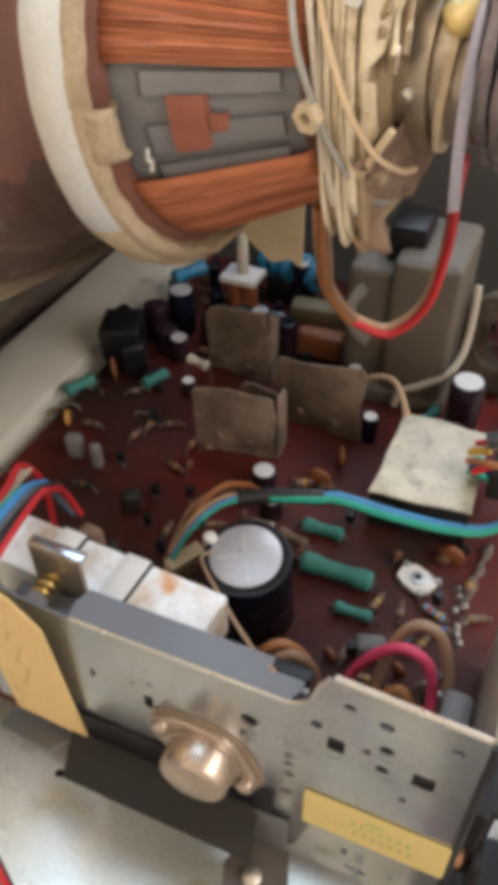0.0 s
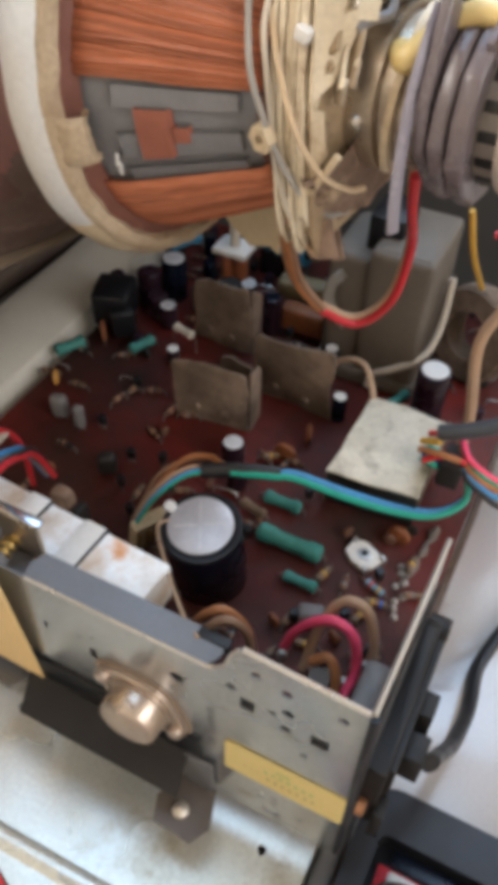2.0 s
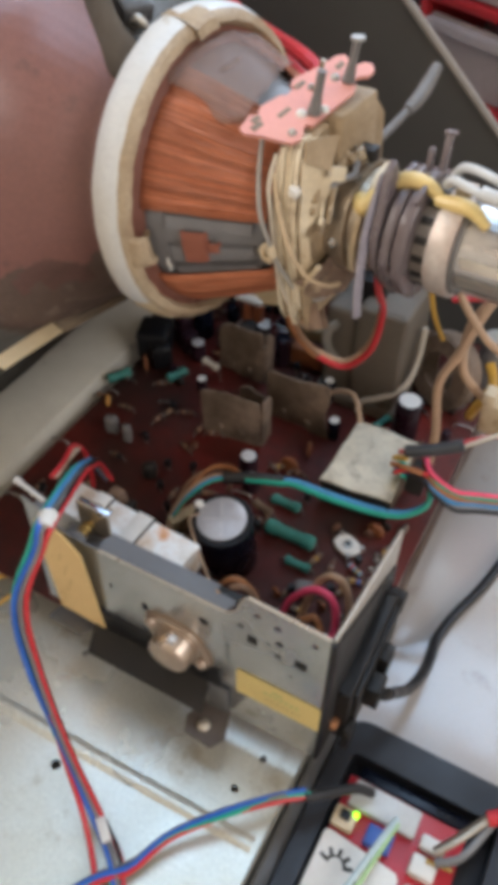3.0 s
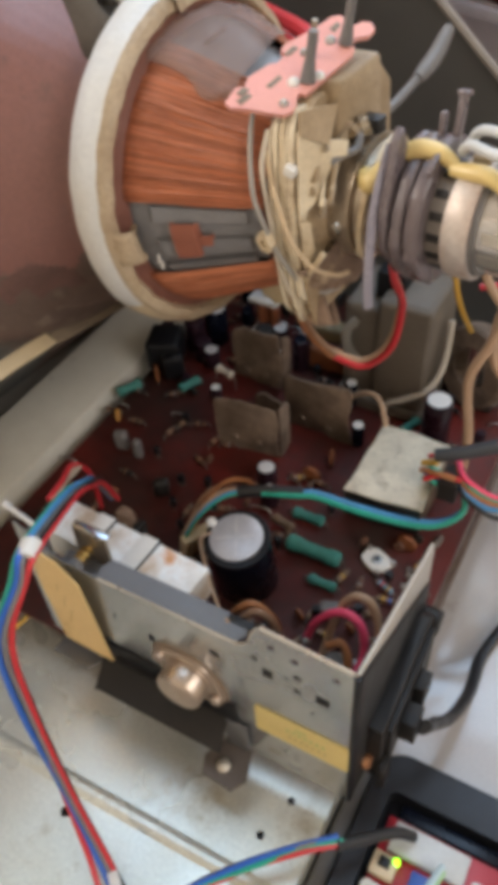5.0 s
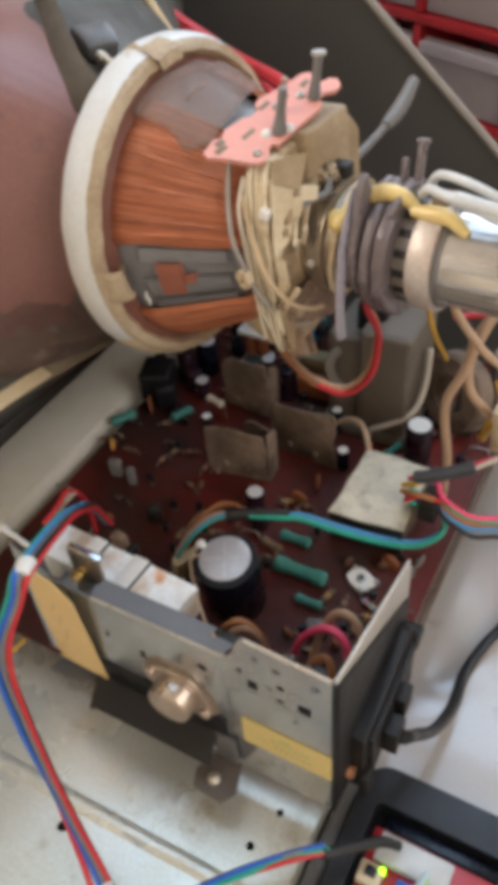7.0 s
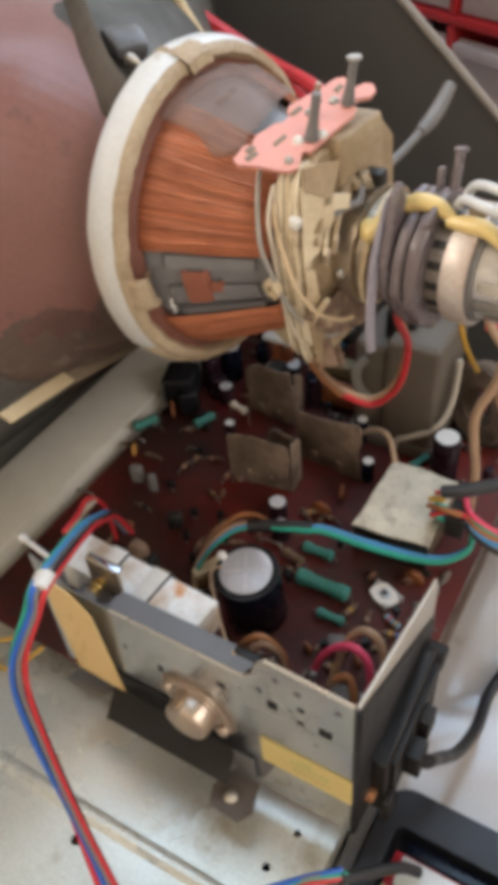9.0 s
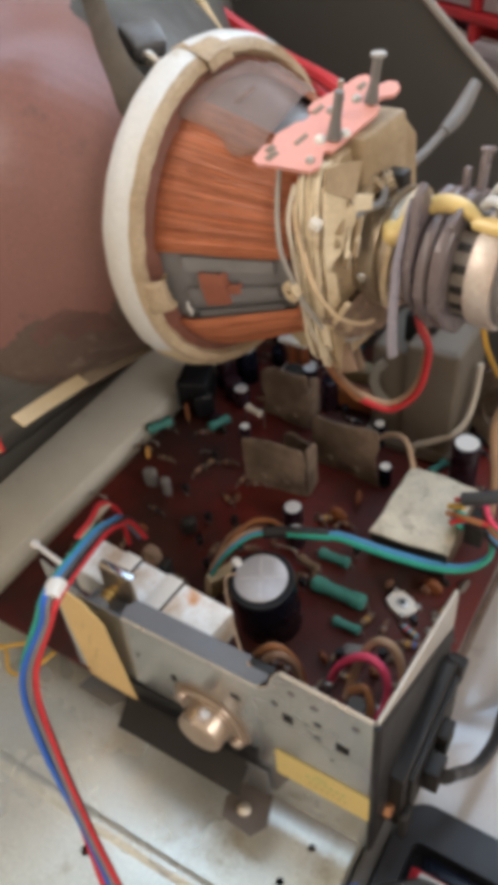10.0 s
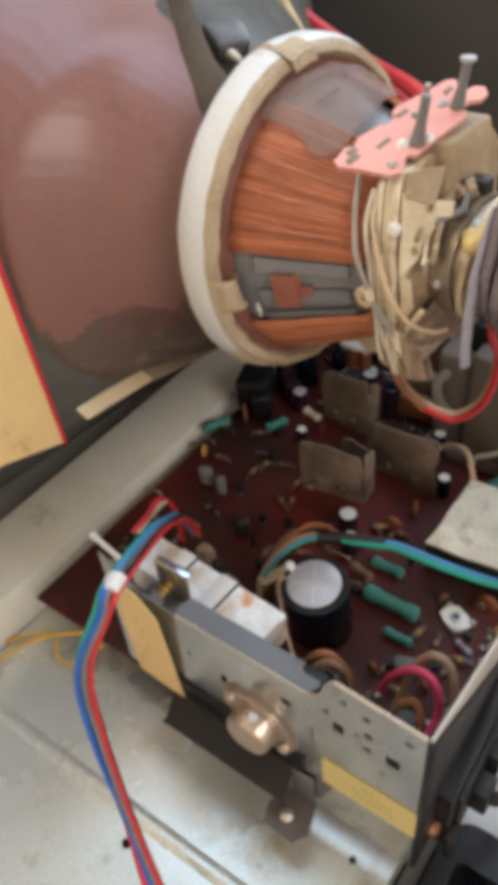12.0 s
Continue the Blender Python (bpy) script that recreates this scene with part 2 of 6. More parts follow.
PINK = mat("pink_board", (0.68, 0.3, 0.25), 0.45, var=0.25, scale=70, tint=(0.6, 0.36, 0.3))
WAX = mat("yellow_wax", (0.66, 0.5, 0.2), 0.4, var=0.3, scale=60, tint=(0.45, 0.28, 0.09), coat=0.2)
LILAC = mat("mauve_plastic", (0.15, 0.122, 0.128), 0.3, var=0.5, scale=50, tint=(0.1, 0.07, 0.06))
RUBBER = mat("grey_rubber", (0.17, 0.16, 0.155), 0.5, var=0.3, scale=50)
DARKWALL = mat("dark_grey_panel", (0.085, 0.085, 0.082), 0.6, var=0.3, scale=7, tint=(0.06, 0.058, 0.055))
WALLP = mat("wall_paint", (0.7, 0.64, 0.54), 0.8, var=0.15, scale=5)
TAPE = mat("cream_tape", (0.66, 0.53, 0.33), 0.6, var=0.35, scale=40, tint=(0.45, 0.33, 0.18))
SOLDER = mat("solder", (0.45, 0.44, 0.42), 0.42, 0.7, var=0.2, scale=120)
BRASS = mat("brass_spring", (0.55, 0.38, 0.13), 0.32, 0.85, var=0.3, scale=90)
COPPERY = mat("coppery_screw", (0.55, 0.27, 0.14), 0.4, 0.7, var=0.3, scale=90)
TRANSI = mat("nickel_can", (0.54, 0.45, 0.375), 0.33, 0.85, var=0.35, scale=60, tint=(0.42, 0.3, 0.2))
CLEAR = mat("clear_drawer", (0.85, 0.76, 0.78), 0.3, var=0.3, scale=20, alpha=0.6)
WOOD = mat("pale_wood", (0.55, 0.36, 0.19), 0.6, var=0.35, scale=20, stretch=(1, 8, 8), tint=(0.4, 0.24, 0.11))


def skin(name, colour, rough=0.42):
    return mat(name + "_insulation", colour, rough, var=0.3, scale=90, tint=tuple(c * 0.6 for c in colour), bump=0.05)


W_RED, W_PINK, W_BLUE = skin("red", (0.6, 0.03, 0.04)), skin("crimson", (0.92, 0.09, 0.2)), skin("blue", (0.025, 0.13, 0.55))
W_GREEN, W_GREY, W_TAN = skin("green", (0.025, 0.38, 0.27)), skin("grey", (0.2, 0.19, 0.19)), skin("tan", (0.5, 0.33, 0.21))
W_BLACK, W_YEL, W_WHITE = skin("black", (0.02, 0.02, 0.022)), skin("yellow", (0.62, 0.36, 0.05)), skin("pale", (0.62, 0.55, 0.45))
W_ORANGE, W_BROWN, W_SKY = skin("orange", (0.42, 0.17, 0.065)), skin("brown", (0.3, 0.17, 0.1)), skin("sky", (0.08, 0.3, 0.6))
W_LOOM = skin("loom_grey", (0.36, 0.34, 0.31))

# ---- room ----
def wall_with_window(name, m, label):
    """A wall in the xz plane of m, 4 m wide and 2.6 m high, with a real opening."""
    bm = box(-2000, 0, 0, -800, 120, 2600)
    box(800, 0, 0, 2000, 120, 2600, bm=bm)
    box(-800, 0, 0, 800, 120, 1550, bm=bm)
    box(-800, 0, 2400 + 300, 800, 120, 2600, bm=bm)
    bmesh.ops.transform(bm, verts=bm.verts, matrix=m)
    return solo(name, bm, WALLP, label, "wall", kind="structure")


def plain(name, x0, y0, z0, x1, y1, z1, material, label, category):
    return solo(name, box(x0, y0, z0, x1, y1, z1), material, label, category, kind="structure")


plain("floor", -2100, -2000, -900, 2100, 2100, -800, mat("floor_tile", (0.35, 0.33, 0.3), 0.5, scale=4), "grey tiled workshop floor under the bench", "floor")
bm = box(-2100, -2000, 1800, -850, 2100, 1900)
box(350, -2000, 1800, 2100, 2100, 1900, bm=bm)
box(-850, -2000, 1800, 350, -50, 1900, bm=bm)
box(-850, 1420, 1800, 350, 2100, 1900, bm=bm)
box(-850, 950, 1800, -180, 1420, 1900, bm=bm)
solo("ceiling", bm, WALLP, "plain pale ceiling with a skylight opening", "ceiling", kind="structure")
wall_with_window("wall_north", pose(0, 1.95, -0.8), "pale painted wall with a window opening")
plain("wall_north_west", -2120, 1010, -800, -2000, 2060, 1800, WALLP, "plain pale wall beside the window wall", "wall")
wall_with_window("wall_west", pose(-2.0, -1.0, -0.8, 0, 0, 90), "pale painted wall with a window opening")
wall_with_window("wall_east", pose(2.0, -0.1, -0.8, 0, 0, -90), "pale painted wall with a window opening")
plain("wall_south", -2100, -2100, -800, 2100, -1980, 1800, WALLP, "plain pale painted wall", "wall")

# ---- bench ----
solo("table", box(-1100, -800, -70, 1000, 1000, -30, 3), TABLE, "light grey laminate workbench top with scuffs", "table", kind="structure")

# ---- television cabinet ----
cab = thing("television_cabinet", (-300, 0, -30), "dusty beige television cabinet with its back removed", "television")
bm = box(-290, -135, -29.8, -241, 620, 30, 3)
part("side_rail", bm, BEIGE, cab, "dusty beige plastic rail")
bm = box(-345, -400, -29.8, -332, 620, 420, 2)
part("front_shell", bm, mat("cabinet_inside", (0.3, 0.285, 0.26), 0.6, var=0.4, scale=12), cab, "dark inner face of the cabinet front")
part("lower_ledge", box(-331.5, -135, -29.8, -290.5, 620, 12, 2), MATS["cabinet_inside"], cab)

base = thing("base_plate", (-150, -40, -30), "galvanised metal base plate with stains and screw holes", "base plate")


def inside(p, loop):
    """Whether a point lies within a closed loop."""
    hit = False
    for (x0, y0), (x1, y1) in zip(loop, loop[1:] + loop[:1]):
        if (y0 > p[1]) != (y1 > p[1]) and p[0] < x0 + (p[1] - y0) * (x1 - x0) / (y1 - y0):
            hit = not hit
    return hit


def slab_holes(outline, holes, thick, m=I4):
    """A plate with holes cut through; outline and hole loops (a, b) in millimetres in the xy plane of m."""
    pts, edges = [], []
    for loop in [outline] + holes:
        n0 = len(pts)
        pts += [Vector(p) for p in loop]
        edges += [(n0 + i, n0 + (i + 1) % len(loop)) for i in range(len(loop))]
    vs, _, fs, *_ = delaunay_2d_cdt(pts, edges, [], 0, 1e-6)
    bm = bmesh.new()
    bv = [bm.verts.new(mm(v.x, v.y, 0)) for v in vs]
    for f in fs:
        c = (sum(vs[i].x for i in f) / len(f), sum(vs[i].y for i in f) / len(f))
        if inside(c, outline) and not any(inside(c, h) for h in holes):
            bm.faces.new([bv[i] for i in f])
    bmesh.ops.delete(bm, geom=[v for v in bm.verts if not v.link_faces], context="VERTS")
    ext = bmesh.ops.extrude_face_region(bm, geom=bm.faces[:])
    bmesh.ops.translate(bm, vec=mm(0, 0, thick), verts=[g for g in ext["geom"] if isinstance(g, bmesh.types.BMVert)])
    bm.normal_update()
    for f in bm.faces:
        f.material_index = 0 if abs(f.normal.z) > 0.5 else 1
    bmesh.ops.transform(bm, verts=bm.verts, matrix=m)
    return bm


def oval(x, y, rx, ry=None, n=12):
    ry = rx if ry is None else ry
    return [(x + rx * math.cos(2 * math.pi * k / n), y + ry * math.sin(2 * math.pi * k / n)) for k in range(n)]


def rect(x, y, w, h):
    return [(x - w / 2, y - h / 2), (x + w / 2, y - h / 2), (x + w / 2, y + h / 2), (x - w / 2, y + h / 2)]


part("sheet", slab_holes([(-240, -112), (-7, -112), (-7, 60), (-240, 60)], [oval(-24, -6, 1.7), oval(-29.5, -25, 1.9), oval(-111.5, -57, 2.6), oval(-135, -2, 1.6)], 1.2, pose(0, 0, -0.0012)), [PLATE, MATTBLACK], base)
part("bead", tube([(-239, -46, -6.9), (-120, -45, -6.7), (-10, -43, -6.9)], 8.0, 14, 1), PLATE, base, "pressed bead across the sheet")
part("front_lip", box(-239.8, -112, -29.8, -7, -110.8, -1.3), PLATE, base)
part("side_lip", box(-8.2, -110.5, -29.8, -7, 60, -1.3), PLATE, base)
part("support", box(-238, 20, -29.8, -20, 58, -1.4), MATTBLACK, base)
solo("cable_channel", dented(box(-6, -300, -29.8, 2, 44, -14, 2), 0.6, 40, 3), RUBBER, "grey rubber edge strip beside the plate", "strip")

# ---- picture tube ----
YOKE = pose(-0.1445, 0.1451, 0.2111, 0, -3.6, -6.1)


NECK = YOKE @ pose(0.062, 0, 0, 0, 1.3, 0) @ pose(-0.062, 0, 0)  # the neck droops a little behind the yoke


def nk(u, r, a):
    """A point on the neck's own axis system; in millimetres."""
    return tuple(1000 * (NECK @ mm(u, -r * math.cos(radians(a)), r * math.sin(radians(a)))))


def yk(u, r, a):
    """A point on the tube's axis system: along, radius, degrees from the near side upwards; in millimetres."""
    return tuple(1000 * (YOKE @ mm(u, -r * math.cos(radians(a)), r * math.sin(radians(a)))))


tube_ = thing("picture_tube", (-200, 150, 120), "glass picture tube with brown coated funnel", "picture tube")
bm = bmesh.new()
rings = []
for u, hw, hh, p in ((2, 52, 52, 2.0), (-14, 58, 57, 2.0), (-34, 76, 68, 2.2), (-60, 104, 82, 2.6), (-95, 140, 105, 3.2), (-135, 185, 138, 3.8), (-168, 225, 170, 4.2), (-186, 245, 188, 4.5)):
    ring = []
    for k in range(72):
        a = 2 * math.pi * k / 72
        c, s = math.cos(a), math.sin(a)
        q = (abs(c / hw) ** p + abs(s / hh) ** p) ** (-1 / p)
        ring.append(bm.verts.new(YOKE @ mm(u, q * c, q * s)))
    rings.append(ring)
for a, c in zip(rings, rings[1:]):
    for k in range(72):
        bm.faces.new((a[k], a[(k + 1) % 72], c[(k + 1) % 72], c[k]))
bmesh.ops.subdivide_edges(bm, edges=bm.edges[:], cuts=1, use_grid_fill=True, smooth=0.6)
bmesh.ops.subdivide_edges(bm, edges=bm.edges[:], cuts=1, use_grid_fill=True, smooth=0.3)
bmesh.ops.subdivide_edges(bm, edges=bm.edges[:], cuts=2, use_grid_fill=True)
inv = YOKE.inverted()
for f in bm.faces:
    q = inv @ f.calc_center_median() * 1000
    edge = 103 + 5 * noise.noise(Vector((q.y * 0.05, q.z * 0.05, 0)))
    bare = q.y < 0 and q.z < 8 and math.hypot(q.y, q.z) > edge
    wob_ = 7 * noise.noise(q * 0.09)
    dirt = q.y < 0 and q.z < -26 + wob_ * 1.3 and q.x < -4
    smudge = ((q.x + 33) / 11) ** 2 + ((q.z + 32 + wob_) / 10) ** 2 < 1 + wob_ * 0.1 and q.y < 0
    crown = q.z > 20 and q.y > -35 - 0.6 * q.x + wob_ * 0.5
    # Dirty near flank; the whole underside takes the same darker brown coat.
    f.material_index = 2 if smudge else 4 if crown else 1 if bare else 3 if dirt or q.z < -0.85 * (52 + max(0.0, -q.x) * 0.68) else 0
for v in bm.verts:
    q = inv @ v.co * 1000
    if q.y < 0:
        v.co += (YOKE.to_3x3() @ Vector((0, -1, 0))) * 0.009 * math.exp(-((q.x + 54) / 8.0) ** 2)
DARKCOAT = mat("dark_tube_edge", (0.15, 0.145, 0.135), 0.45, var=0.5, scale=14, tint=(0.1, 0.085, 0.07))
FUNNEL_MATS = [FUNNEL, DARKCOAT, mat("dark_smudge", (0.1, 0.055, 0.045), 0.5, var=0.7, scale=60, tint=(0.2, 0.1, 0.085)), mat("dirty_dark_low_coat", (0.15, 0.1, 0.08), 0.5, var=0.8, scale=40, tint=(0.1, 0.07, 0.055), spots=0.3, spot_colour=(0.28, 0.22, 0.18), spot_scale=50), mat("bare_olive_glass", (0.075, 0.064, 0.048), 0.6, var=0.7, scale=30, tint=(0.04, 0.034, 0.028))]
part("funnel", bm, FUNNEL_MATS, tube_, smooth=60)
part("neck", lathe([(60, 14.4), (118, 14.4), (119, 17.6), (168, 17.6), (170, 16), (172, 11), (172, 0.1)], NECK, 40), mat("neck_glass", (0.5, 0.49, 0.48), 0.17, 0.6, var=0.7, scale=50, tint=(0.55, 0.5, 0.46), coat=0.5, stretch=(0.3, 2, 2)), tube_, "grey glass neck")
# Bright strips laid on the glass stand for gun metal and the neck's highlights.
for u0, u1, a0, a1, mt in ((138, 162, 2, 16, BRIGHT), (137, 160, -26, -8, BRIGHT), (140, 166, -48, -34, mat("pink_gun_glint", (0.7, 0.52, 0.45), 0.3, 0.5, var=0.6, scale=70))):
    part("gun", dented(lathe([(u0, 17.7), (u0 + 1, 18.0), (u1 - 1, 18.0), (u1, 17.7)], NECK, 10, arc=(a0, a1)), 0.3, 160), mt, tube_, "bright strips on the neck for gun metal and highlights")

# tapes and papers on the funnel


def strip(p0, p1, width, thick, normal):
    """A flat strip from p0 to p1 with its face along normal; millimetres."""
    a, b = Vector(p0), Vector(p1)
    x = (b - a).normalized()
    z = (Vector(normal) - x * x.dot(Vector(normal))).normalized()
    y = z.cross(x)
    m = Matrix.Translation(a / 1000) @ Matrix((x, y, z)).transposed().to_4x4()
    return dented(box(0, -width / 2, 0, (b - a).length, width / 2, thick, 0.3, m), 0.4, 60, 2)


solo("tape_strip", strip((-191, 40, 149), (-195, 86, 139), 7.5, 1.2, (0.35, -0.5, 0.8)), TAPE, "cream paper tape strip along the funnel edge", "tape")
solo("tape_strip", strip((-195, 87, 138.6), (-190, 158, 126), 8.5, 1.2, (0.35, -0.4, 0.8)), mat("old_tape", (0.22, 0.165, 0.11), 0.6, var=0.5, scale=50), "darkened old tape along the funnel edge", "tape")
note = thing("paper_note", (-216, 10, 160), "orange-yellow paper note with a red edge on the tube", "note")
NOTE = Matrix.Translation(mm(-216, 0, 0)) @ Matrix(((0, 0, 1, 0), (1, 0, 0, 0), (0, 1, 0, 0), (0, 0, 0, 1)))
part("sheet", dented(slab([(42, 119), (38.5, 206), (37, 240), (-50, 246), (-62, 148), (-20, 139), (11, 131)], 0.4, NOTE), 0.6, 30), PAPER, note)
part("red_edge", tube([(-215.6, 43, 118.5), (-215.6, 39.5, 206), (-215.6, 38, 241)], 1.5, 6, 1, flat=0.5), W_RED, note, "red printed edge")

solo("dark_strap", tube([(-207, 154, 290.5), (-196, 143, 284), (-183, 132, 277.5), (-168, 122, 268), (-150, 114, 263)], 8.5, 12, 6, flat=0.16), mat("dark_cloth", (0.11, 0.09, 0.07), 0.7, var=0.5, scale=60), "dark cloth strap over the brown funnel", "strap")
wd = thing("rubber_wedge", (-175, 146, 274), "dark blue-grey rubber wedge behind the yoke flange", "wedge")
part("body", dented(box(-8, -8, -4, 8, 7, 5, 2.0, pose(-0.174, 0.146, 0.276, 0, 20, -30)), 1.6, 90, 2), mat("slate_rubber", (0.15, 0.15, 0.155), 0.45, var=0.8, scale=60, tint=(0.07, 0.065, 0.065)), wd)
part("clip", tube([(-168, 138, 272), (-163, 134, 276), (-158, 136, 270)], 1.6, 8, 5), BRIGHT, wd, "bright metal clip")

# ---- deflection yoke ----
yoke = thing("deflection_yoke", (-110, 145, 160), "copper-wound deflection yoke with a cream plastic flange", "deflection yoke")
FLANGED = mat("grimy_cream_flange", (0.5, 0.39, 0.26), 0.6, var=0.8, scale=30, tint=(0.34, 0.23, 0.13), spots=0.32, spot_colour=(0.22, 0.14, 0.08), spot_scale=55)
FLANGE = YOKE @ Matrix.Diagonal((1.0, 1.02, 1.02, 1)) @ pose(-0.0012, 0, 0)
part("flange", lathe([(13.2, 66.4), (14.4, 65.8), (15.6, 64.8), (16.2, 63.4), (16.8, 61.8), (15.2, 60.4), (10, 58.5), (6, 57)], FLANGE, 144, wob=lambda i, j: (0.5 + 0.28 * j) * noise.noise(Vector((i * 0.33, j * 0.8, 0.0)))), FLANGED, yoke, "stained cream plastic flange ring")
# Upper rim arc: bluish daylight on the plastic is put into its pale colour.
part("flange_rim", lathe([(6, 57), (0.5, 63), (0, 65.5), (1.5, 68), (4, 68.6), (7.5, 68.4), (11, 67.6), (13.4, 66.3)], FLANGE, 84, arc=(-34, 246), wob=lambda i, j: 0.6 * noise.noise(Vector((i * 0.3, 5.0, 0.0)))), mat("daylit_rim_plastic", (0.64, 0.655, 0.665), 0.42, var=0.35, scale=22, tint=(0.66, 0.6, 0.48), spots=0.08, spot_colour=(0.4, 0.3, 0.18)), yoke, "front rim with bluish daylight put into its colour")
part("flange_rim", lathe([(6, 57), (0.5, 63), (0, 65.5), (1.5, 68), (4, 68.6), (7.5, 68.4), (11, 67.6), (13.4, 66.3)], FLANGE, 24, arc=(246, 326), wob=lambda i, j: 0.8 * noise.noise(Vector((i * 0.4, j * 0.5, 7.0)))), mat("yellowed_rim", (0.68, 0.56, 0.38), 0.5, var=0.6, scale=35, tint=(0.46, 0.34, 0.2), spots=0.15, spot_colour=(0.25, 0.17, 0.1)), yoke, "yellowed dirty part of the rim")
part("flange_well", lathe([(11, 62.5), (12.6, 60.5), (14, 58), (15.5, 55)], YOKE, 72), mat("dark_well", (0.2, 0.075, 0.05), 0.7, var=0.4, scale=60), yoke)
for a0, w in ((-15, 14), (215, 12)):
    part("lug", dented(lathe([(12, 56), (17.5, 56.5), (19.5, 58.5), (19.8, 61), (18, 64), (14.5, 66.2), (12, 66)], YOKE, 10, arc=(a0, a0 + w), wob=lambda i, j: -1.6 if i in (0, 10) else 0.9 * noise.noise(Vector((i * 0.9, j * 0.7, a0)))), 0.7, 90), FLANGED, yoke, "lumpy cream clamp lug")
part("rim_clip", dented(lathe([(0, 66), (-0.5, 69.4), (3, 70.2), (12, 69), (16.5, 66), (17, 62)], YOKE, 8, arc=(79, 91)), 1.2, 80), FLANGED, yoke, "cream clip over the rim")
part("core", lathe([(12, 55), (20, 52.5), (36, 46), (52, 39.4), (63, 35)], YOKE, 72), FERRITE, yoke, "grey moulded core former")


def winding(a0, a1, name="winding"):
    """A sector of fine copper turns lying side by side from the wide to the narrow end."""
    bm = bmesh.new()
    n = int((a1 - a0) * 1.7)
    rnd = random.Random(int(a0 * 7))
    for k in range(n):
        a = a0 + (a1 - a0) * (k + 0.5) / n
        lift = rnd.uniform(-0.3, 0.35) - (0.5 if rnd.random() < 0.08 else 0.0)
        sk = rnd.uniform(-1.4, 1.4)
        pts = [yk(13.5, 51, a + sk), yk(13.8, 56.4 + lift, a), yk(22, 54.9 + lift, a), yk(38, 48.6 + lift * 1.2, a * 0.995 + sk), yk(52, 42.6 + lift, a + sk), yk(62, 38.4 + lift, a + sk * 0.5), yk(64, 35, a)]
        tube(pts, 0.42, 5, 3, bm=bm)
    lathe([(14, 51), (16, 55.4), (24, 53.9), (38, 48.2), (52, 42.2), (62, 38), (64, 34)], YOKE, 24, arc=(a0, a1), bm=bm)
    tagged(part(name, bm, COPPER, yoke, "fine copper windings", smooth=60), kind="stuff")


for a0, a1 in ((9, 70), (-78, -26), (110, 170), (190, 258)):
    winding(a0, a1)
for a, w in ((3.5, 3.4), (-13, 4.4), (-24.5, 2.6)):
    part("core_rib", lathe([(22, 51.6), (24, 52.6), (44, 44.6), (58, 39), (58, 36)], YOKE, 4, arc=(a - w, a + w)), FERRITE, yoke)
part("card_spacer", lathe([(30.6, 48), (30.8, 51.6), (39.6, 48.2), (39.8, 45)], YOKE, 6, arc=(-17, 0.5)), BRICKRED, yoke, "red-brown card square")
part("card_spacer", lathe([(40, 44), (40.2, 46.8), (44.5, 45), (44.5, 43)], YOKE, 3, arc=(-12, -6)), BRICKRED, yoke)
for a in (-22, -18.5):
    part("paint_mark", tube([yk(22.5, 55.0, a), yk(23.5, 54.6, a + 4)], 0.6, 6, 1), WPLAST, yoke, "pale painted mark")
# film over the top: a round lobe with a smaller lobe hanging over the windings
bm = bmesh.new()
grid = []
for i in range(27):
    u = 13 + 34 * i / 26
    low = 59 - 7 * math.exp(-((u - 39) / 6.5) ** 2)
    high = 126 - 46 * max(0.0, (u - 34) / 13) ** 1.6
    r = 59.2 - max(0, u - 18) * 0.41
    grid.append([bm.verts.new(mm(*yk(u, r + 1.1 * noise.noise(Vector((i * 0.3, k * 0.25, 3.0))) - (1.2 if k == 0 else 0), low + (high - low) * k / 30))) for k in range(31)])
for a, c in zip(grid, grid[1:]):
    for k in range(30):
        bm.faces.new((a[k], a[k + 1], c[k + 1], c[k]))
part("film", bm, SHEET, yoke, "dusty clear film over the windings")
part("film_ring", lathe([(0, 4.6), (0.5, 5.2), (0.9, 4.6)], YOKE @ Matrix.Rotation(radians(-80), 4, "X") @ pose(0.030, -0.0535, 0, 0, 0, -116), 20), SHEET, yoke, "round moulded ring in the film")
part("gap_sleeve", lathe([(62.4, 30), (62.5, 36.5), (66, 36), (66, 30)], YOKE, 48), mat("dark_gap", (0.1, 0.035, 0.025), 0.7, var=0.5, scale=60), yoke, "dark red-brown gap behind the former")
# cream end former: a stack of flat-fronted plates standing across the axis
PALE = mat("pale_cream_plastic", (0.8, 0.71, 0.54), 0.5, var=0.5, scale=40, tint=(0.5, 0.37, 0.21), spots=0.22, spot_colour=(0.3, 0.2, 0.11), spot_scale=60)
ACROSS = Matrix(((0, 0, 1, 0), (1, 0, 0, 0), (0, 1, 0, 0), (0, 0, 0, 1)))


def across(u):
    """A plane across the tube's axis at u: outline (towards the back, up), thick along the axis."""
    return YOKE @ Matrix.Translation(mm(u, 0, 0)) @ ACROSS


def front(z):
    """How far the front of the former stands towards the viewer at a height."""
    return -35.6 + 4.6 * (abs(z) / 38) ** 2.2


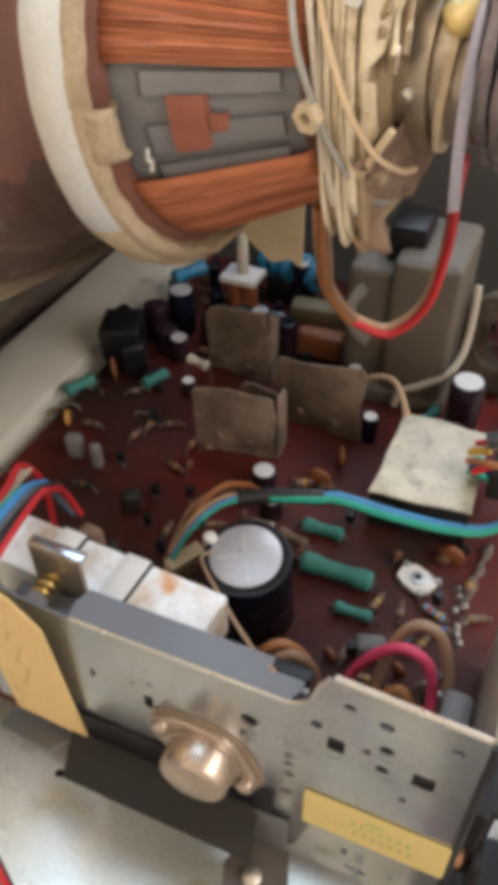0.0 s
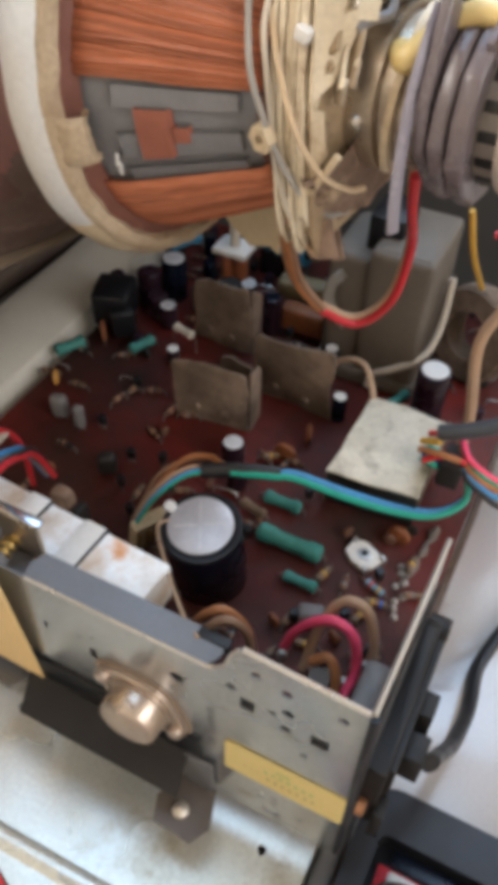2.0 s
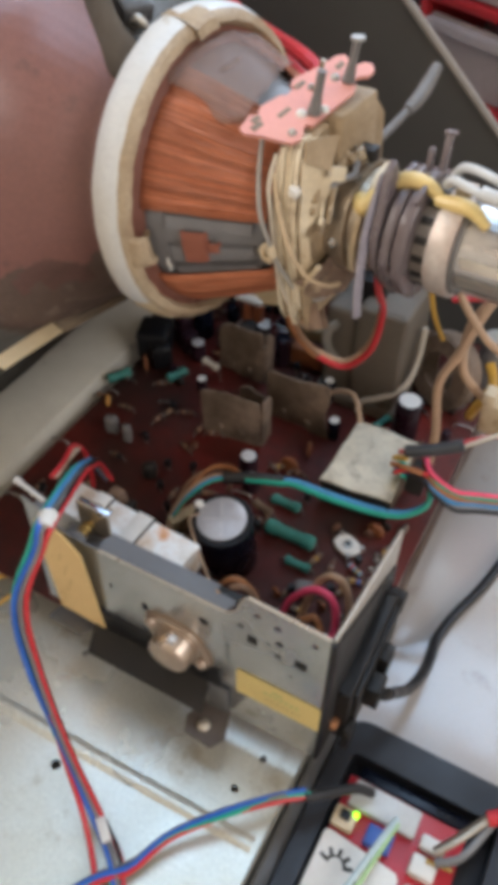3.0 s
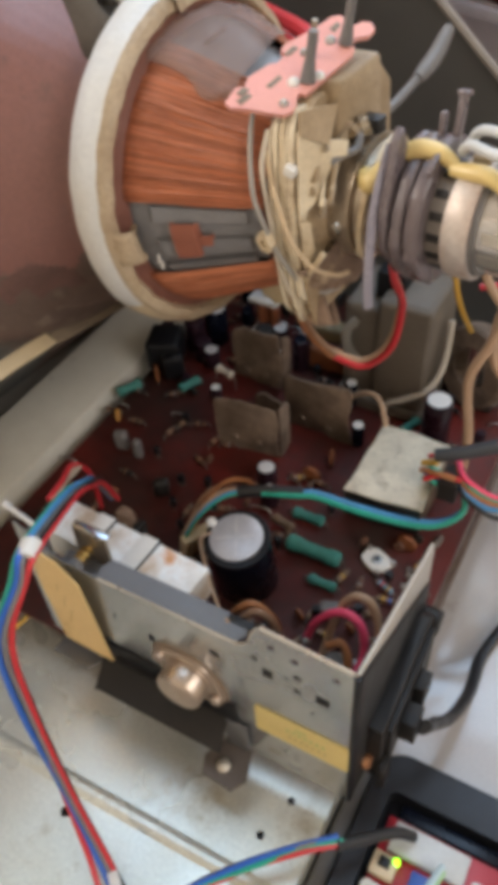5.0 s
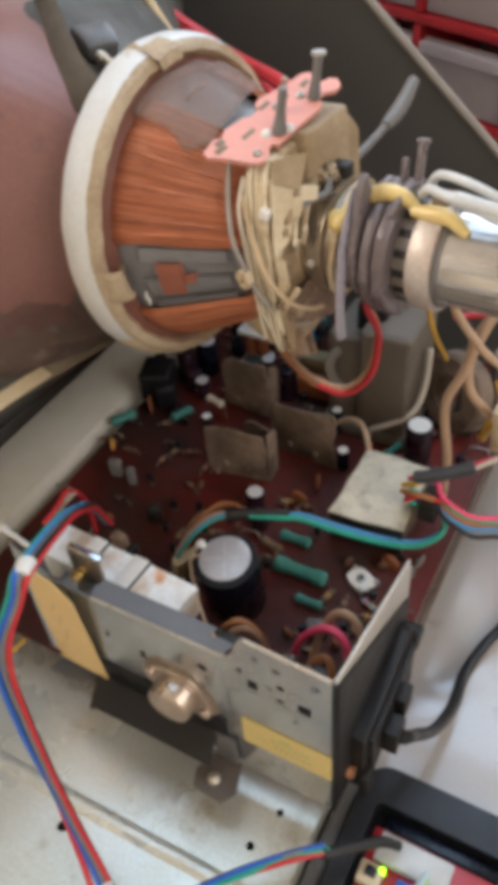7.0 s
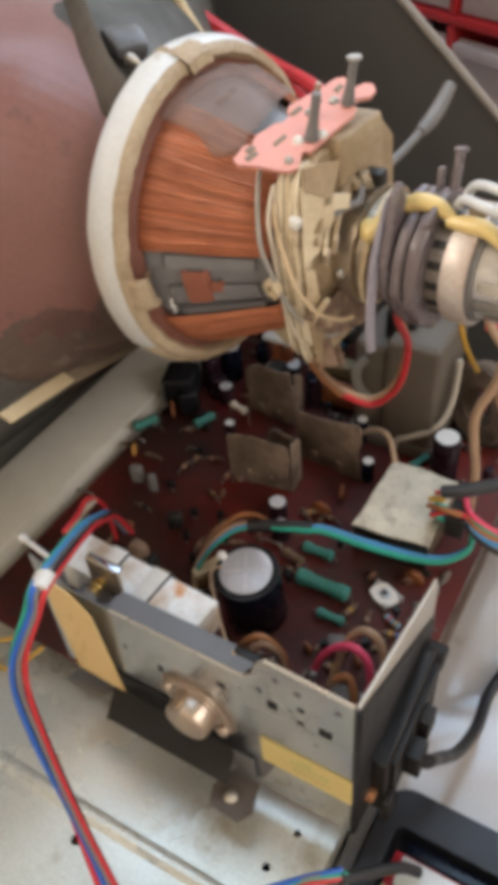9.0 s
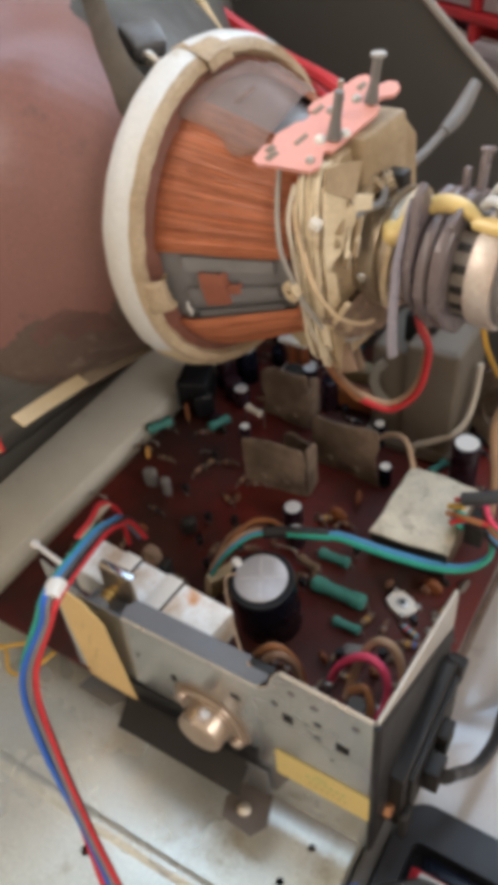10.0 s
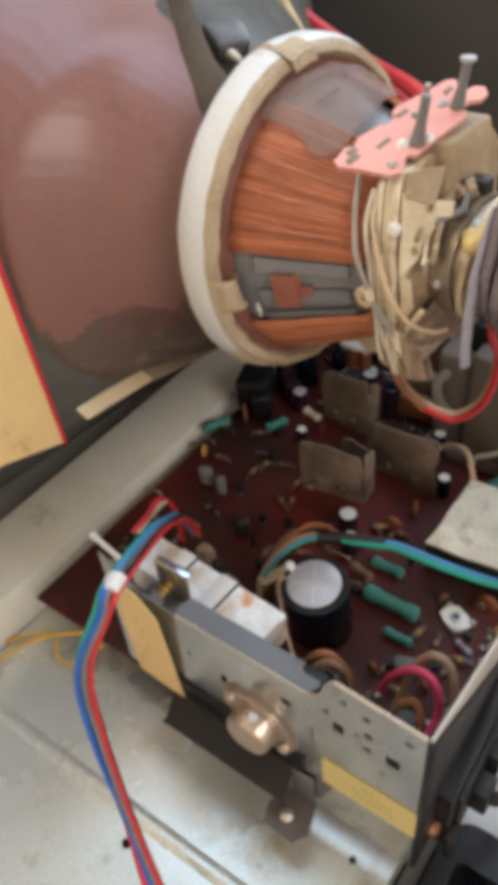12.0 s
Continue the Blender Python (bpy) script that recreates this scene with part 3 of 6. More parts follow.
rnd = random.Random(5)
for u0, w, z0, z1, dy, deep, mt in ((66.6, 1.1, -43, 36, -0.6, 7, PALE), (68.2, 1.7, -32, 39, -0.2, 8, PALE), (70.3, 2.0, -12, 40, 0.6, 9, CREAM), (70.6, 1.4, -46, -14, 0.2, 8, PALE),
                                (72.6, 1.3, -44, 40, 0.4, 8, PALE), (74.4, 2.2, -34, 40, -0.2, 10, PALE), (77.0, 1.6, -6, 39, 1.6, 10, CREAM), (76.8, 1.5, -47, -8, 1.2, 9, DIRTY), (66.0, 9.5, -36, 37, 6.5, 14, DIRTY)):
    zs = [z0 + (z1 - z0) * k / 14 for k in range(15)]
    edge = [(front(z) + dy + 0.9 * noise.noise(Vector((z * 0.11, u0, 0.0))), z) for z in zs]
    edge[0], edge[-1] = (edge[0][0] + 1.6, z0), (edge[-1][0] + 1.6, z1)
    part("former_plate", dented(slab(edge + [(front(z) + dy + deep, z) for z in (z1 - 1, (z0 + z1) / 2, z0 + 1)], w, across(u0), 0.25), 0.35, 70), mt, yoke, "pale flat-edged plate of the former")
part("former_body", slab([(-29, -38), (-29, 36), (-20, 41), (22, 41), (33, 30), (33, -30), (22, -41), (-20, -42)], 13, across(65.5), 1.0), DIRTY, yoke, "grimy block of the former")


def sheet_between(points, thick):
    """A plate through corner points on the tube's axis system (along, back, up), in millimetres."""
    own = bmesh.new()
    f = own.faces.new([own.verts.new(YOKE @ mm(*q)) for q in points])
    own.normal_update()
    way = f.normal * thick / 1000
    ext = bmesh.ops.extrude_face_region(own, geom=[f])
    bmesh.ops.translate(own, vec=way, verts=[g for g in ext["geom"] if isinstance(g, bmesh.types.BMVert)])
    return dented(own, 0.7, 70, 3)


for pts, mt in (([(78.5, -33, 34), (84, -22, 33), (85, -22, 20), (82, -30, 9), (79.5, -36, 5)], CREAM), ([(79, -31, 40), (85, -17, 38), (85, -24, 27), (79.5, -33, 33)], DIRTY),
                ([(79, -35.5, 3), (81, -32, 2), (82, -31, -10), (79.5, -35, -16)], CREAM), ([(80, -28, 30), (88, -16, 26), (88, -17, 21), (80, -30, 24)], PALE)):
    part("former_sheet", sheet_between(pts, 1.3), mt, yoke, "broad grimy cream plate sloping to the clamp")
part("white_tip", dented(box(-2.2, -2.4, -1.8, 2.2, 2.4, 1.8, 0.8, YOKE @ pose(0.0762, -0.0345, 0.0215, 0, 20, 0)), 0.5, 120), WPLAST, yoke, "white glue spot on the former")
for sgn, z in ((1, -15), (-1, -15)):
    part("former_brace", dented(box(-1.1, -0.9, -8, 1.1, 0.9, 8, 0.4, YOKE @ pose(0.0775 + 0.0045 * sgn, -0.033, z / 1000, 0, 34 * sgn, 0)), 0.3, 90), CREAM, yoke, "slanting cream brace")
for k in range(14):
    a, u0 = rnd.uniform(10, 104), rnd.uniform(78, 86)
    r = 37 - (u0 - 78) * 1.3
    M = YOKE @ Matrix.Rotation(radians(-a), 4, "X") @ pose(u0 / 1000, -r / 1000, 0, rnd.uniform(-15, 15), rnd.choice((0, 75, 90, 30)) + rnd.uniform(-12, 12), rnd.uniform(-45, -20))
    L_, w = rnd.uniform(3, 7), rnd.uniform(0.8, 2.0)
    part("former_sliver", dented(box(-L_, -0.7, -w, L_, 0.7, w, 0.3, M), 0.5, 150), (DIRTY, DIRTY, CREAM, TARNISH, DIRTY)[k % 5], yoke)
# sloping dirty shroud to the clamp
bm = lathe([(74, 36), (77, 33), (80, 27), (82, 23.6), (82.5, 18)], YOKE, 70, arc=(-60, 200), wob=lambda i, j: 2.6 * noise.noise(Vector((i * 0.45, j * 0.8, 9.0))))
part("shroud", bm, DIRTY, yoke, "dirty cream shroud at the narrow end")
bm = lathe([(75, 38), (78, 39), (80, 38), (82, 36), (83.5, 33), (84.5, 29), (85, 25), (85, 20)], YOKE, 64, arc=(-112, -24), wob=lambda i, j: 4.0 * noise.noise(Vector((i * 0.32, j * 0.55, 4.0))) + 1.6 * noise.noise(Vector((i * 0.9, j * 1.3, 2.0))))
part("shroud", bm, mat("dirty_paper", (0.3, 0.2, 0.14), 0.7, var=0.8, scale=70, tint=(0.12, 0.07, 0.045), spots=0.25, spot_colour=(0.5, 0.38, 0.25), spot_scale=80), yoke, "crumpled brown paper at the narrow end")
W_TANP = skin("pale_tan", (0.62, 0.47, 0.3))
for p0, p1, w in ((yk(61, 46, -52), yk(63, 58, -84), 3.4), (yk(66, 45, -50), yk(70, 57, -80), 6.0), (yk(64, 45, -66), yk(66, 54, -92), 4.0)):
    part("former_tongue", strip((p0[0] + 12, p0[1] + 3, p0[2] + 2), (p0[0] + 16, p0[1] + 2, p0[2] - 10), w, 1.6, (0.1, -1, 0.3)), MATS["dirty_paper"], yoke, "grimy cream tongue hanging from the former")
flap = slab([(-144, 130), (-120, 142), (-120, 182), (-113, 182), (-113, 116), (-118, 119), (-127, 116), (-136, 122)], 1.0, Matrix.Translation(mm(0, 185, 0)) @ Matrix.Rotation(radians(90), 4, "X"))
part("paper_flap", dented(flap, 1.0, 50), TAPE, yoke, "cream paper flap below the windings")
# lead wires looped round the former
for pts, r, mt in (
    ([yk(55, 46, 92), yk(57, 46, 56), yk(62.4, 42.6, 22), yk(66.5, 39.4, 0), yk(70, 39, -16), yk(75, 40, -34), yk(78, 40, -54), yk(80, 38, -70)], 0.95, W_LOOM),
    ([yk(66, 43, 38), yk(69, 40, 24), yk(73, 38.5, 8), yk(77, 38.5, -6), yk(82, 37, -24), yk(86, 33, -42), yk(88, 30, -52)], 0.9, W_TANP),
    ([yk(66, 46, 46), yk(65.4, 43, 32), yk(66.2, 39, 18), yk(67.2, 37, 0), yk(68, 38.5, -20), yk(70, 43, -40), yk(73, 49, -54)], 0.9, W_WHITE),
    ([yk(68, 44, -48), yk(72, 49, -56), yk(77, 53, -62)], 1.1, W_TAN),
    ([yk(84, 30, 42), yk(86, 27, 52), yk(89, 25.5, 60), yk(88, 27, 72)], 1.5, W_GREY),
):
    part("lead_wire", tube(pts, r, 8, 6), mt, yoke)
part("nut", lathe([(0, 1.6), (0, 4.2), (3.4, 4.2), (3.4, 1.8), (1.0, 1.6)], YOKE @ Matrix.Rotation(radians(8), 4, "X") @ pose(0.0662, -0.0375, 0, 0, 0, -104), 6), CREAM, yoke, "cream hexagonal nut", smooth=0)
# pink board with posts
PB = Matrix.Translation(mm(-75.6, 114.5, 257)) @ Matrix(((0.314, -0.933, 0.163, 0), (0.907, 0.246, -0.337, 0), (0.275, 0.254, 0.927, 0), (0, 0, 0, 1)))
pk = [(-19, 17), (-19.5, 14), (-16, 9), (-13, 3), (-10.5, -1.5), (-7, -2.8), (-4.5, -1.8), (-2, 0.4), (0, 0.8), (1, -1.2), (24, -0.8), (27, 0.5), (27.5, 3.4), (31, 3), (34, 0.6), (38, 1.2), (39.5, 4), (38, 6.6), (34, 8), (32, 9.4), (35, 12), (35.5, 14.5), (33, 16.5), (24, 17.5), (13, 20), (10, 19), (9.5, 16.4), (5, 16), (3, 17.6), (-6, 19), (-10, 16.8), (-12, 18.8)]
board = part("terminal_board", slab(pk, 1.6, PB), PINK, yoke, "pink terminal board with solder pads")
for x, y, rx, mt in ((2, 5.5, 2.2, WPLAST), (9.5, 0.8, 2.0, WPLAST), (-7, 1.5, 1.7, SOLDER), (14, 12, 1.5, SOLDER), (24, 9, 2.0, SOLDER)):
    part("solder_pad", lathe([(1.5, rx), (2.4, rx * 0.85), (3.4, rx * 0.35), (3.5, 0.05)], PB @ pose(x / 1000, y / 1000, 0, 0, -90, 0), 12), mt, board)
SLOT = mat("slot_grime", (0.25, 0.2, 0.14), 0.6, var=0.6, scale=90)
for x, y, w, h in ((-14, 13, 5, 1.1), (-12, 15.6, 4, 1.2), (-2, 10.5, 6, 0.9), (12, 16, 5, 1.0), (30, 12, 4, 1.2), (20, 13, 3, 1.0)):
    part("slot", dented(box(x - w / 2, y - h, 1.55, x + w / 2, y + h, 1.85, 0.1, PB), 0.4, 200), SLOT, board)
STEEP = PB.to_3x3().inverted() @ Vector((0.14, 0, 1))
for x, y, h, r, mt in ((5.5, 2.4, 16, 2.0, RUBBER), (26.3, 4.2, 16, 1.9, RUBBER), (14, 9, 12, 1.2, TARNISH)):
    p0 = Vector((x, y, 1.6))
    pts = [tuple(1000 * (PB @ ((p0 + STEEP.normalized() * d) / 1000))) for d in (0, h * 0.35, h * 0.7, h)]
    part("post", tube(pts, r, 14, 3, taper=lambda t: 1.35 - 0.5 * min(1, t * 2.2)), mt, board, "sleeved terminal post")
    if x > 20:
        part("post_rim", tube([tuple(Vector(pts[-1]) - Vector((0, 0, 0.6))), tuple(Vector(pts[-1]) + Vector((0, 0, 0.5)))], 2.7, 14, 1), SOLDER, board)
part("board_support", dented(box(70, -14, 16, 83, 17, 45, 2, YOKE), 1.2, 60, 2), DIRTY, yoke)

# ---- parts on the neck ----
clamp = thing("yoke_clamp", nk(88, 0, 0), "tarnished metal clamp band round the tube neck", "clamp")
part("band", lathe([(81, 20.8), (81, 22.6), (82, 23), (90.6, 23), (91, 22), (91, 20.8), (81, 20.8)], NECK, 40), TARNISH, clamp)
part("collar", lathe([(74, 26), (80, 21), (90, 20.6), (101, 20.2), (101, 14.5)], NECK, 40), TARNISH, clamp)
part("edge_ring", lathe([(92, 19.5), (92, 23.4), (94, 23), (94, 19.5)], NECK @ pose(0.093, 0, 0, 0, 6, 6) @ pose(-0.093, 0, 0), 40), CREAM, clamp)
part("rivet", lathe([(0, 2.2), (1.2, 1.8), (1.6, 0.05)], NECK @ Matrix.Rotation(radians(6), 4, "X") @ pose(0.086, -0.0229, 0, 0, 0, -90), 12), BRIGHT, clamp)
part("screw", lathe([(0, 2.6), (10, 2.6), (10, 4), (13, 4), (13, 0.05)], NECK @ pose(0.078, -0.010, 0.023, 0, -20, 40), 12), TARNISH, clamp)
part("screw_lug", box(82, 0, 20, 90, 7, 28, 1, NECK), MATTBLACK, clamp)
mags = thing("ring_magnets", nk(106, 0, 0), "stack of mauve adjusting magnet rings with tabs on the neck", "magnet rings")
for u, w, r, turn in ((108.2, 4.4, 25.6, 6), (113.6, 5.2, 26.0, 18)):
    o = [((r + 0.8 * (k % 2)) * math.cos(radians(360 * k / 14 + turn)), (r + 0.8 * (k % 2)) * math.sin(radians(360 * k / 14 + turn))) for k in range(14)]
    part("magnet_ring", slab(o, w, NECK @ Matrix.Translation(mm(u, 0, 0)) @ ACROSS, 0.8), LILAC, mags)
o = [(-25, -6), (-26, 8), (-22, 18), (-19, 31), (-14, 34), (-10, 24), (6, 25), (20, 16), (25, 0), (20, -16), (6, -25), (-12, -22)]
part("lever_plate", slab(o, 3.2, NECK @ Matrix.Translation(mm(104, 0, 0)) @ ACROSS, 0.6), LILAC, mags, "angular mauve plate with a pointed tab")
# The highlight along the lever's edge is put into its paler lilac.
part("lever", tube([nk(102.6, 31, 62), nk(102.4, 27.5, 40), nk(102.4, 26.6, 18), nk(102.6, 27.5, -2), nk(103, 31, -19), nk(103.8, 37, -33), nk(104.2, 41, -41)], 2.0, 8, 5, flat=0.42), mat("highlit_lilac", (0.27, 0.245, 0.285), 0.32, var=0.3, scale=60), mags, "lilac lever hanging down, paler for its edge highlight")
for u, a, L_, w in ((112, 100, 9, 2.2), (117.2, 103, 15, 3.4), (117.6, 60, 3.5, 8.0)):
    M = NECK @ Matrix.Rotation(radians(-a), 4, "X")
    part("tab", box(u - 1.1, -24 - L_, -w / 2 - 0.6, u + 1.1, -20, w / 2 + 0.6, 0.6, M), LILAC, mags)
part("tab_lip", box(115.2, -40, -2.4, 119.4, -38.4, 2.4, 0.5, NECK @ Matrix.Rotation(radians(-103), 4, "X")), LILAC, mags)
part("hub", lathe([(95, 19.6), (127, 19.6), (127, 14.5)], NECK, 36), mat("brown_grey_hub", (0.2, 0.17, 0.145), 0.5, var=0.4, scale=60), mags)
for k in range(9):
    M = NECK @ Matrix.Rotation(radians(66 - k * 22), 4, "X")
    part("slot", box(119.4, -19.9, -1.5, 126, -15.2, 1.5, 0.2, M), MATTBLACK, mags)
nb = thing("neck_band", nk(131, 0, 0), "bright metal band with rust stains round the neck", "band")
part("band", lathe([(125, 16.2), (125, 20.9), (125.8, 21.3), (133.6, 21.3), (134.4, 20.9), (134.4, 15)], NECK, 48), mat("stained_band", (0.6, 0.54, 0.49), 0.5, 0.4, var=0.6, scale=60, tint=(0.4, 0.22, 0.13), spots=0.25, spot_colour=(0.3, 0.14, 0.07), spot_scale=90), nb)
part("screw_tab", box(127, -4, 20.6, 133.5, 4, 24, 0.6, NECK), TARNISH, nb, "tarnished screw tab")
part("tail_ring", lathe([(134.6, 14.5), (134.6, 19.4), (136.4, 19), (136.6, 14.5)], NECK, 32), RUBBER, clamp)
for n_, pts, r in (("a", [nk(93, 21, 48), nk(97, 23.5, 38), nk(101, 23, 52), nk(103, 23, 70)], 3.8), ("b", [nk(103, 25, 64), nk(110, 26.5, 70), nk(117, 26, 72), nk(123, 22.5, 70)], 3.1), ("c", [nk(122, 22, 66), nk(129, 22.5, 66), nk(137, 22, 64), nk(144, 19, 56)], 3.0)):
    solo("wax_bead", dented(tube(pts, r, 12, 6, taper=lambda t: 0.55 + 0.5 * math.sin(math.pi * min(1, max(0, 0.12 + 0.78 * t)))), 0.5, 120), WAX, "yellow sealing wax bead on the neck", "wax", group="wax beads")
# tube socket at the tail
W_ICE = skin("ice_white", (0.52, 0.53, 0.53))
sock = thing("tube_socket", nk(165, 0, 0), "dark tube socket on the end of the neck with pale sleeves", "tube socket")
part("body", lathe([(163, 10), (163, 21), (165, 22), (178, 22), (179, 21), (179, 0.1)], NECK, 32), BLACK, sock)
for a, mt in ((62, W_ICE), (78, W_ICE)):
    part("sleeve", tube([nk(166, 22, a), nk(150, 30, a), nk(137, 33, a + 3), nk(128, 31, a + 10), nk(124, 26, a + 15)], 1.7, 10, 6), mt, sock, "pale insulating sleeve")
part("sleeve_cap", tube([nk(160, 28, 66), nk(140, 33.5, 64)], 2.8, 10, 1), W_ICE, sock)
# rubber rod
rod = thing("rubber_lead", (-66, 170, 235), "grey rubber-booted lead behind the yoke", "lead")
part("lead", tube([(-70, 160, 229), (-66, 185, 233), (-63, 204, 238)], 1.9, 10, 5), RUBBER, rod)
part("boot", tube([(-64, 197, 236), (-62.5, 211, 239.5), (-61.5, 225, 247)], 3.5, 12, 6, taper=lambda t: 0.75 + 0.25 * math.sin(math.pi * t)), RUBBER, rod, "thicker rubber boot")

# ---- chassis board ----
solo("circuit_board", box(-231, 6, 22.6, 0, 330, 25, 0.3), BOARD, "dusty brown phenolic circuit board", "circuit board")
solo("board_edge_rail", dented(box(0.1, 80, 14, 3.4, 330, 22, 0.6), 1.2, 60, 5), mat("edge_grime", (0.13, 0.085, 0.06), 0.7, var=0.7, scale=50, tint=(0.06, 0.03, 0.02), spots=0.2, spot_colour=(0.42, 0.31, 0.15), spot_scale=70), "grimy brown plastic rail along the board edge", "rail")

# ---- steel bracket with the power transistor ----
br = thing("steel_bracket", (-75, 0, 22), "bent galvanised steel bracket with punched holes", "bracket")
face = [(-150, 44), (-122, 42), (-121, 18), (0, 18), (0, 119), (-1.5, 122), (-35, 125), (-38, 124), (-40, 120), (-42, 112), (-45, 108.5), (-48, 107), (-112, 107), (-128, 108), (-137, 112), (-145, 119), (-150, 122)]
holes = [oval(-40.3, 102, 1.7), oval(-32.7, 115, 1.7), oval(-23.6, 112.8, 1.9), rect(-34.9, 95.5, 4.6, 6.5), oval(-27.1, 98.2, 1.2), oval(-22.6, 102.1, 1.9), oval(-22.8, 92.4, 1.8), rect(-12.5, 93.7, 5.5, 6.5),
         oval(-7.4, 113, 1.7), oval(-16.4, 81, 1.2), oval(-47.2, 80.5, 1.6, 1.2), oval(-47.1, 75.8, 1.6, 1.1), oval(-47, 70.4, 1.6, 1.2), oval(-47.4, 58.7, 1.9, 1.3), oval(-58.5, 91, 2.6), oval(-107.8, 82.6, 0.9, 2.4),
         oval(-94, 86, 0.9), oval(-88.6, 89, 0.9), rect(-89.7, 78.7, 3, 6.5), rect(-28.5, 34.6, 1.6, 5), oval(-23.8, 36.5, 1.5, 0.9), oval(-23.8, 32.5, 1.5, 0.9), oval(-24.4, 24.5, 3.6, 2.0), oval(-14, 30, 1.2), oval(-60.8, 83, 1.1)]
# Hole walls use the darker steel: shade inside the holes is put into colour.
part("face_plate", slab_holes(face, holes, 0.8, pose(0, 0.0008, 0, 90, 0, 0)), [STEEL, DSTEEL], br)
# Same sheet as the face; the flange's shade is put into a darker grey.
part("top_flange", slab([(-111, 0.2), (-47.5, 0.2), (-45.5, 4), (-46, 10), (-110, 10), (-112, 5)], 1.1, pose(0, 0, 0.1071)), DSTEEL, br, "folded top flange with its shade put into the grey")
# Added black sheet, met only through the holes, so they look dark.
part("backing", box(-146, 1.0, 46, -3, 1.5, 103), BLACK, br, "added black sheet that keeps the punched holes dark")
# Bright strip along the flange's front edge and up the notch.
part("flange_edge", tube([(-110.5, -0.1, 107.7), (-48, -0.1, 107.7), (-45.2, 0.2, 108.8), (-42.4, 0.2, 112), (-40.2, 0.2, 120), (-38, 0.3, 124)], 0.55, 8, 1), BRIGHT, br, "bright front edge")
part("flange_hem", box(-55, 6.5, 105.2, -44.5, 10, 108.8, 0.5), MATTBLACK, br)
# right-hand side leaf, lower towards the back
side = [(1.3, 18), (84, 18), (84, 92), (80, 98), (1.3, 121.5)]
part("side_leaf", slab_holes(side, [oval(20, 95, 1.6), oval(60, 80, 1.6)], 1.2, Matrix.Translation(mm(-1.2, 0, 0)) @ Matrix(((0, 0, 1, 0), (1, 0, 0, 0), (0, 1, 0, 0), (0, 0, 0, 1)))), [mat("pale_zinc", (0.52, 0.48, 0.43), 0.4, 0.3, var=0.5, scale=25, tint=(0.5, 0.45, 0.38)), BRIGHT], br)
part("side_sheet", slab([(1.6, 18), (82, 18), (82, 72), (1.6, 119.5)], 0.7, Matrix.Translation(mm(0.5, 0, 0)) @ Matrix(((0, 0, 1, 0), (1, 0, 0, 0), (0, 1, 0, 0), (0, 0, 0, 1)))), MATTBLACK, br, "black fibre sheet on the side")
part("side_rim", tube([(-0.6, 1, 121.8), (-0.6, 40, 110.6), (-0.6, 81, 98.6)], 0.9, 8, 1), BRIGHT, br, "bright rolled edge")
part("corner_bend", tube([(-0.2, 0.6, 18), (-0.2, 0.6, 121)], 1.3, 10, 1), BLACK, br, "dark bent corner")
part("rim", tube([(-37, 0.6, 124.7), (-1.5, 0.6, 122.2)], 0.85, 8, 1), BRIGHT, br)
part("foot_fin", slab([(-122, 0), (-56, 0), (-53, -15), (-118, -15)], 1.6, Matrix.Translation(mm(0, -0.2, 41)) @ pose(0, 0, 0, 24, 0, 0)), MATTBLACK, br, "black insulating fin below the transistor")
part("fin_back", box(-121, -1.4, 26, -51, -0.05, 56, 0.3), BLACK, br, "black insulating sheet under the transistor")
tab = part("foot_tab", slab([(-58, -1.2), (-45, -1.2), (-41, -14), (-45, -21), (-60, -20), (-63, -12)], 1.3, pose(0, 0, 0.0195, 0, 0, 0)), mat("brown_steel", (0.17, 0.14, 0.12), 0.45, 0.4, var=0.5, scale=40), br, "brownish bent steel foot tab")
part("tab_riser", box(-57, -2.5, 20.5, -46, -1.1, 42, 0.3), DSTEEL, br)
part("screw", lathe([(0, 3.2), (1.4, 3.0), (2.4, 1.5), (2.6, 0.05)], upright(-53, -13, 20.7), 12), BRIGHT, tab)
part("left_tab", slab([(-146, -9), (-126, -10), (-123, -3), (-125, 1), (-146, 1)], 1.2, pose(0, 0, 0.036, -14, 0, 0)), DSTEEL, br, "small bent tab at the bracket end")

tr = thing("power_transistor", (-71.5, -1, 64), "round metal-can power transistor bolted to the steel bracket", "transistor")
fl = []
for k in range(40):
    a = 2 * math.pi * k / 40
    c, s = math.cos(a), math.sin(a)
    q = 13.6
    x, y = q * c, q * s
    if abs(c) > 0.35:
        x = math.copysign(13.6 * abs(c) + 5.0 * (abs(c) - 0.35) / 0.65, c)
        y = s * (13.6 - 3.6 * ((abs(c) - 0.35) / 0.65))
    fl.append((x, y))
FL = Matrix.Translation(mm(-72, -0.2, 66)) @ Matrix.Rotation(radians(90), 4, "X") @ Matrix.Rotation(radians(-30), 4, "Z")
part("mica_washer", slab([(x * 1.06, y * 1.1) for x, y in fl], 0.4, FL), mat("mica", (0.4, 0.3, 0.22), 0.35, var=0.3, scale=60), tr, "brownish mica washer")
part("flange", slab(fl, 1.9, FL @ pose(0, 0, 0.0005), 0.3), TRANSI, tr)
AX = FL @ pose(0, 0, 0.0024, 0, -90, 0)
part("can", lathe([(0, 11.6), (0.9, 11.6), (1.2, 10.6), (7.6, 10.3), (8.6, 9.6), (9.2, 8.2), (9.3, 0.05)], AX, 40), TRANSI, tr)
for sx in (-15, 15):
    part("screw", lathe([(0, 2.8), (1.6, 2.7), (2.4, 1.6), (2.5, 0.05)], FL @ pose(sx / 1000, 0, 0.0024, 0, -90, 0), 14), TRANSI, tr)


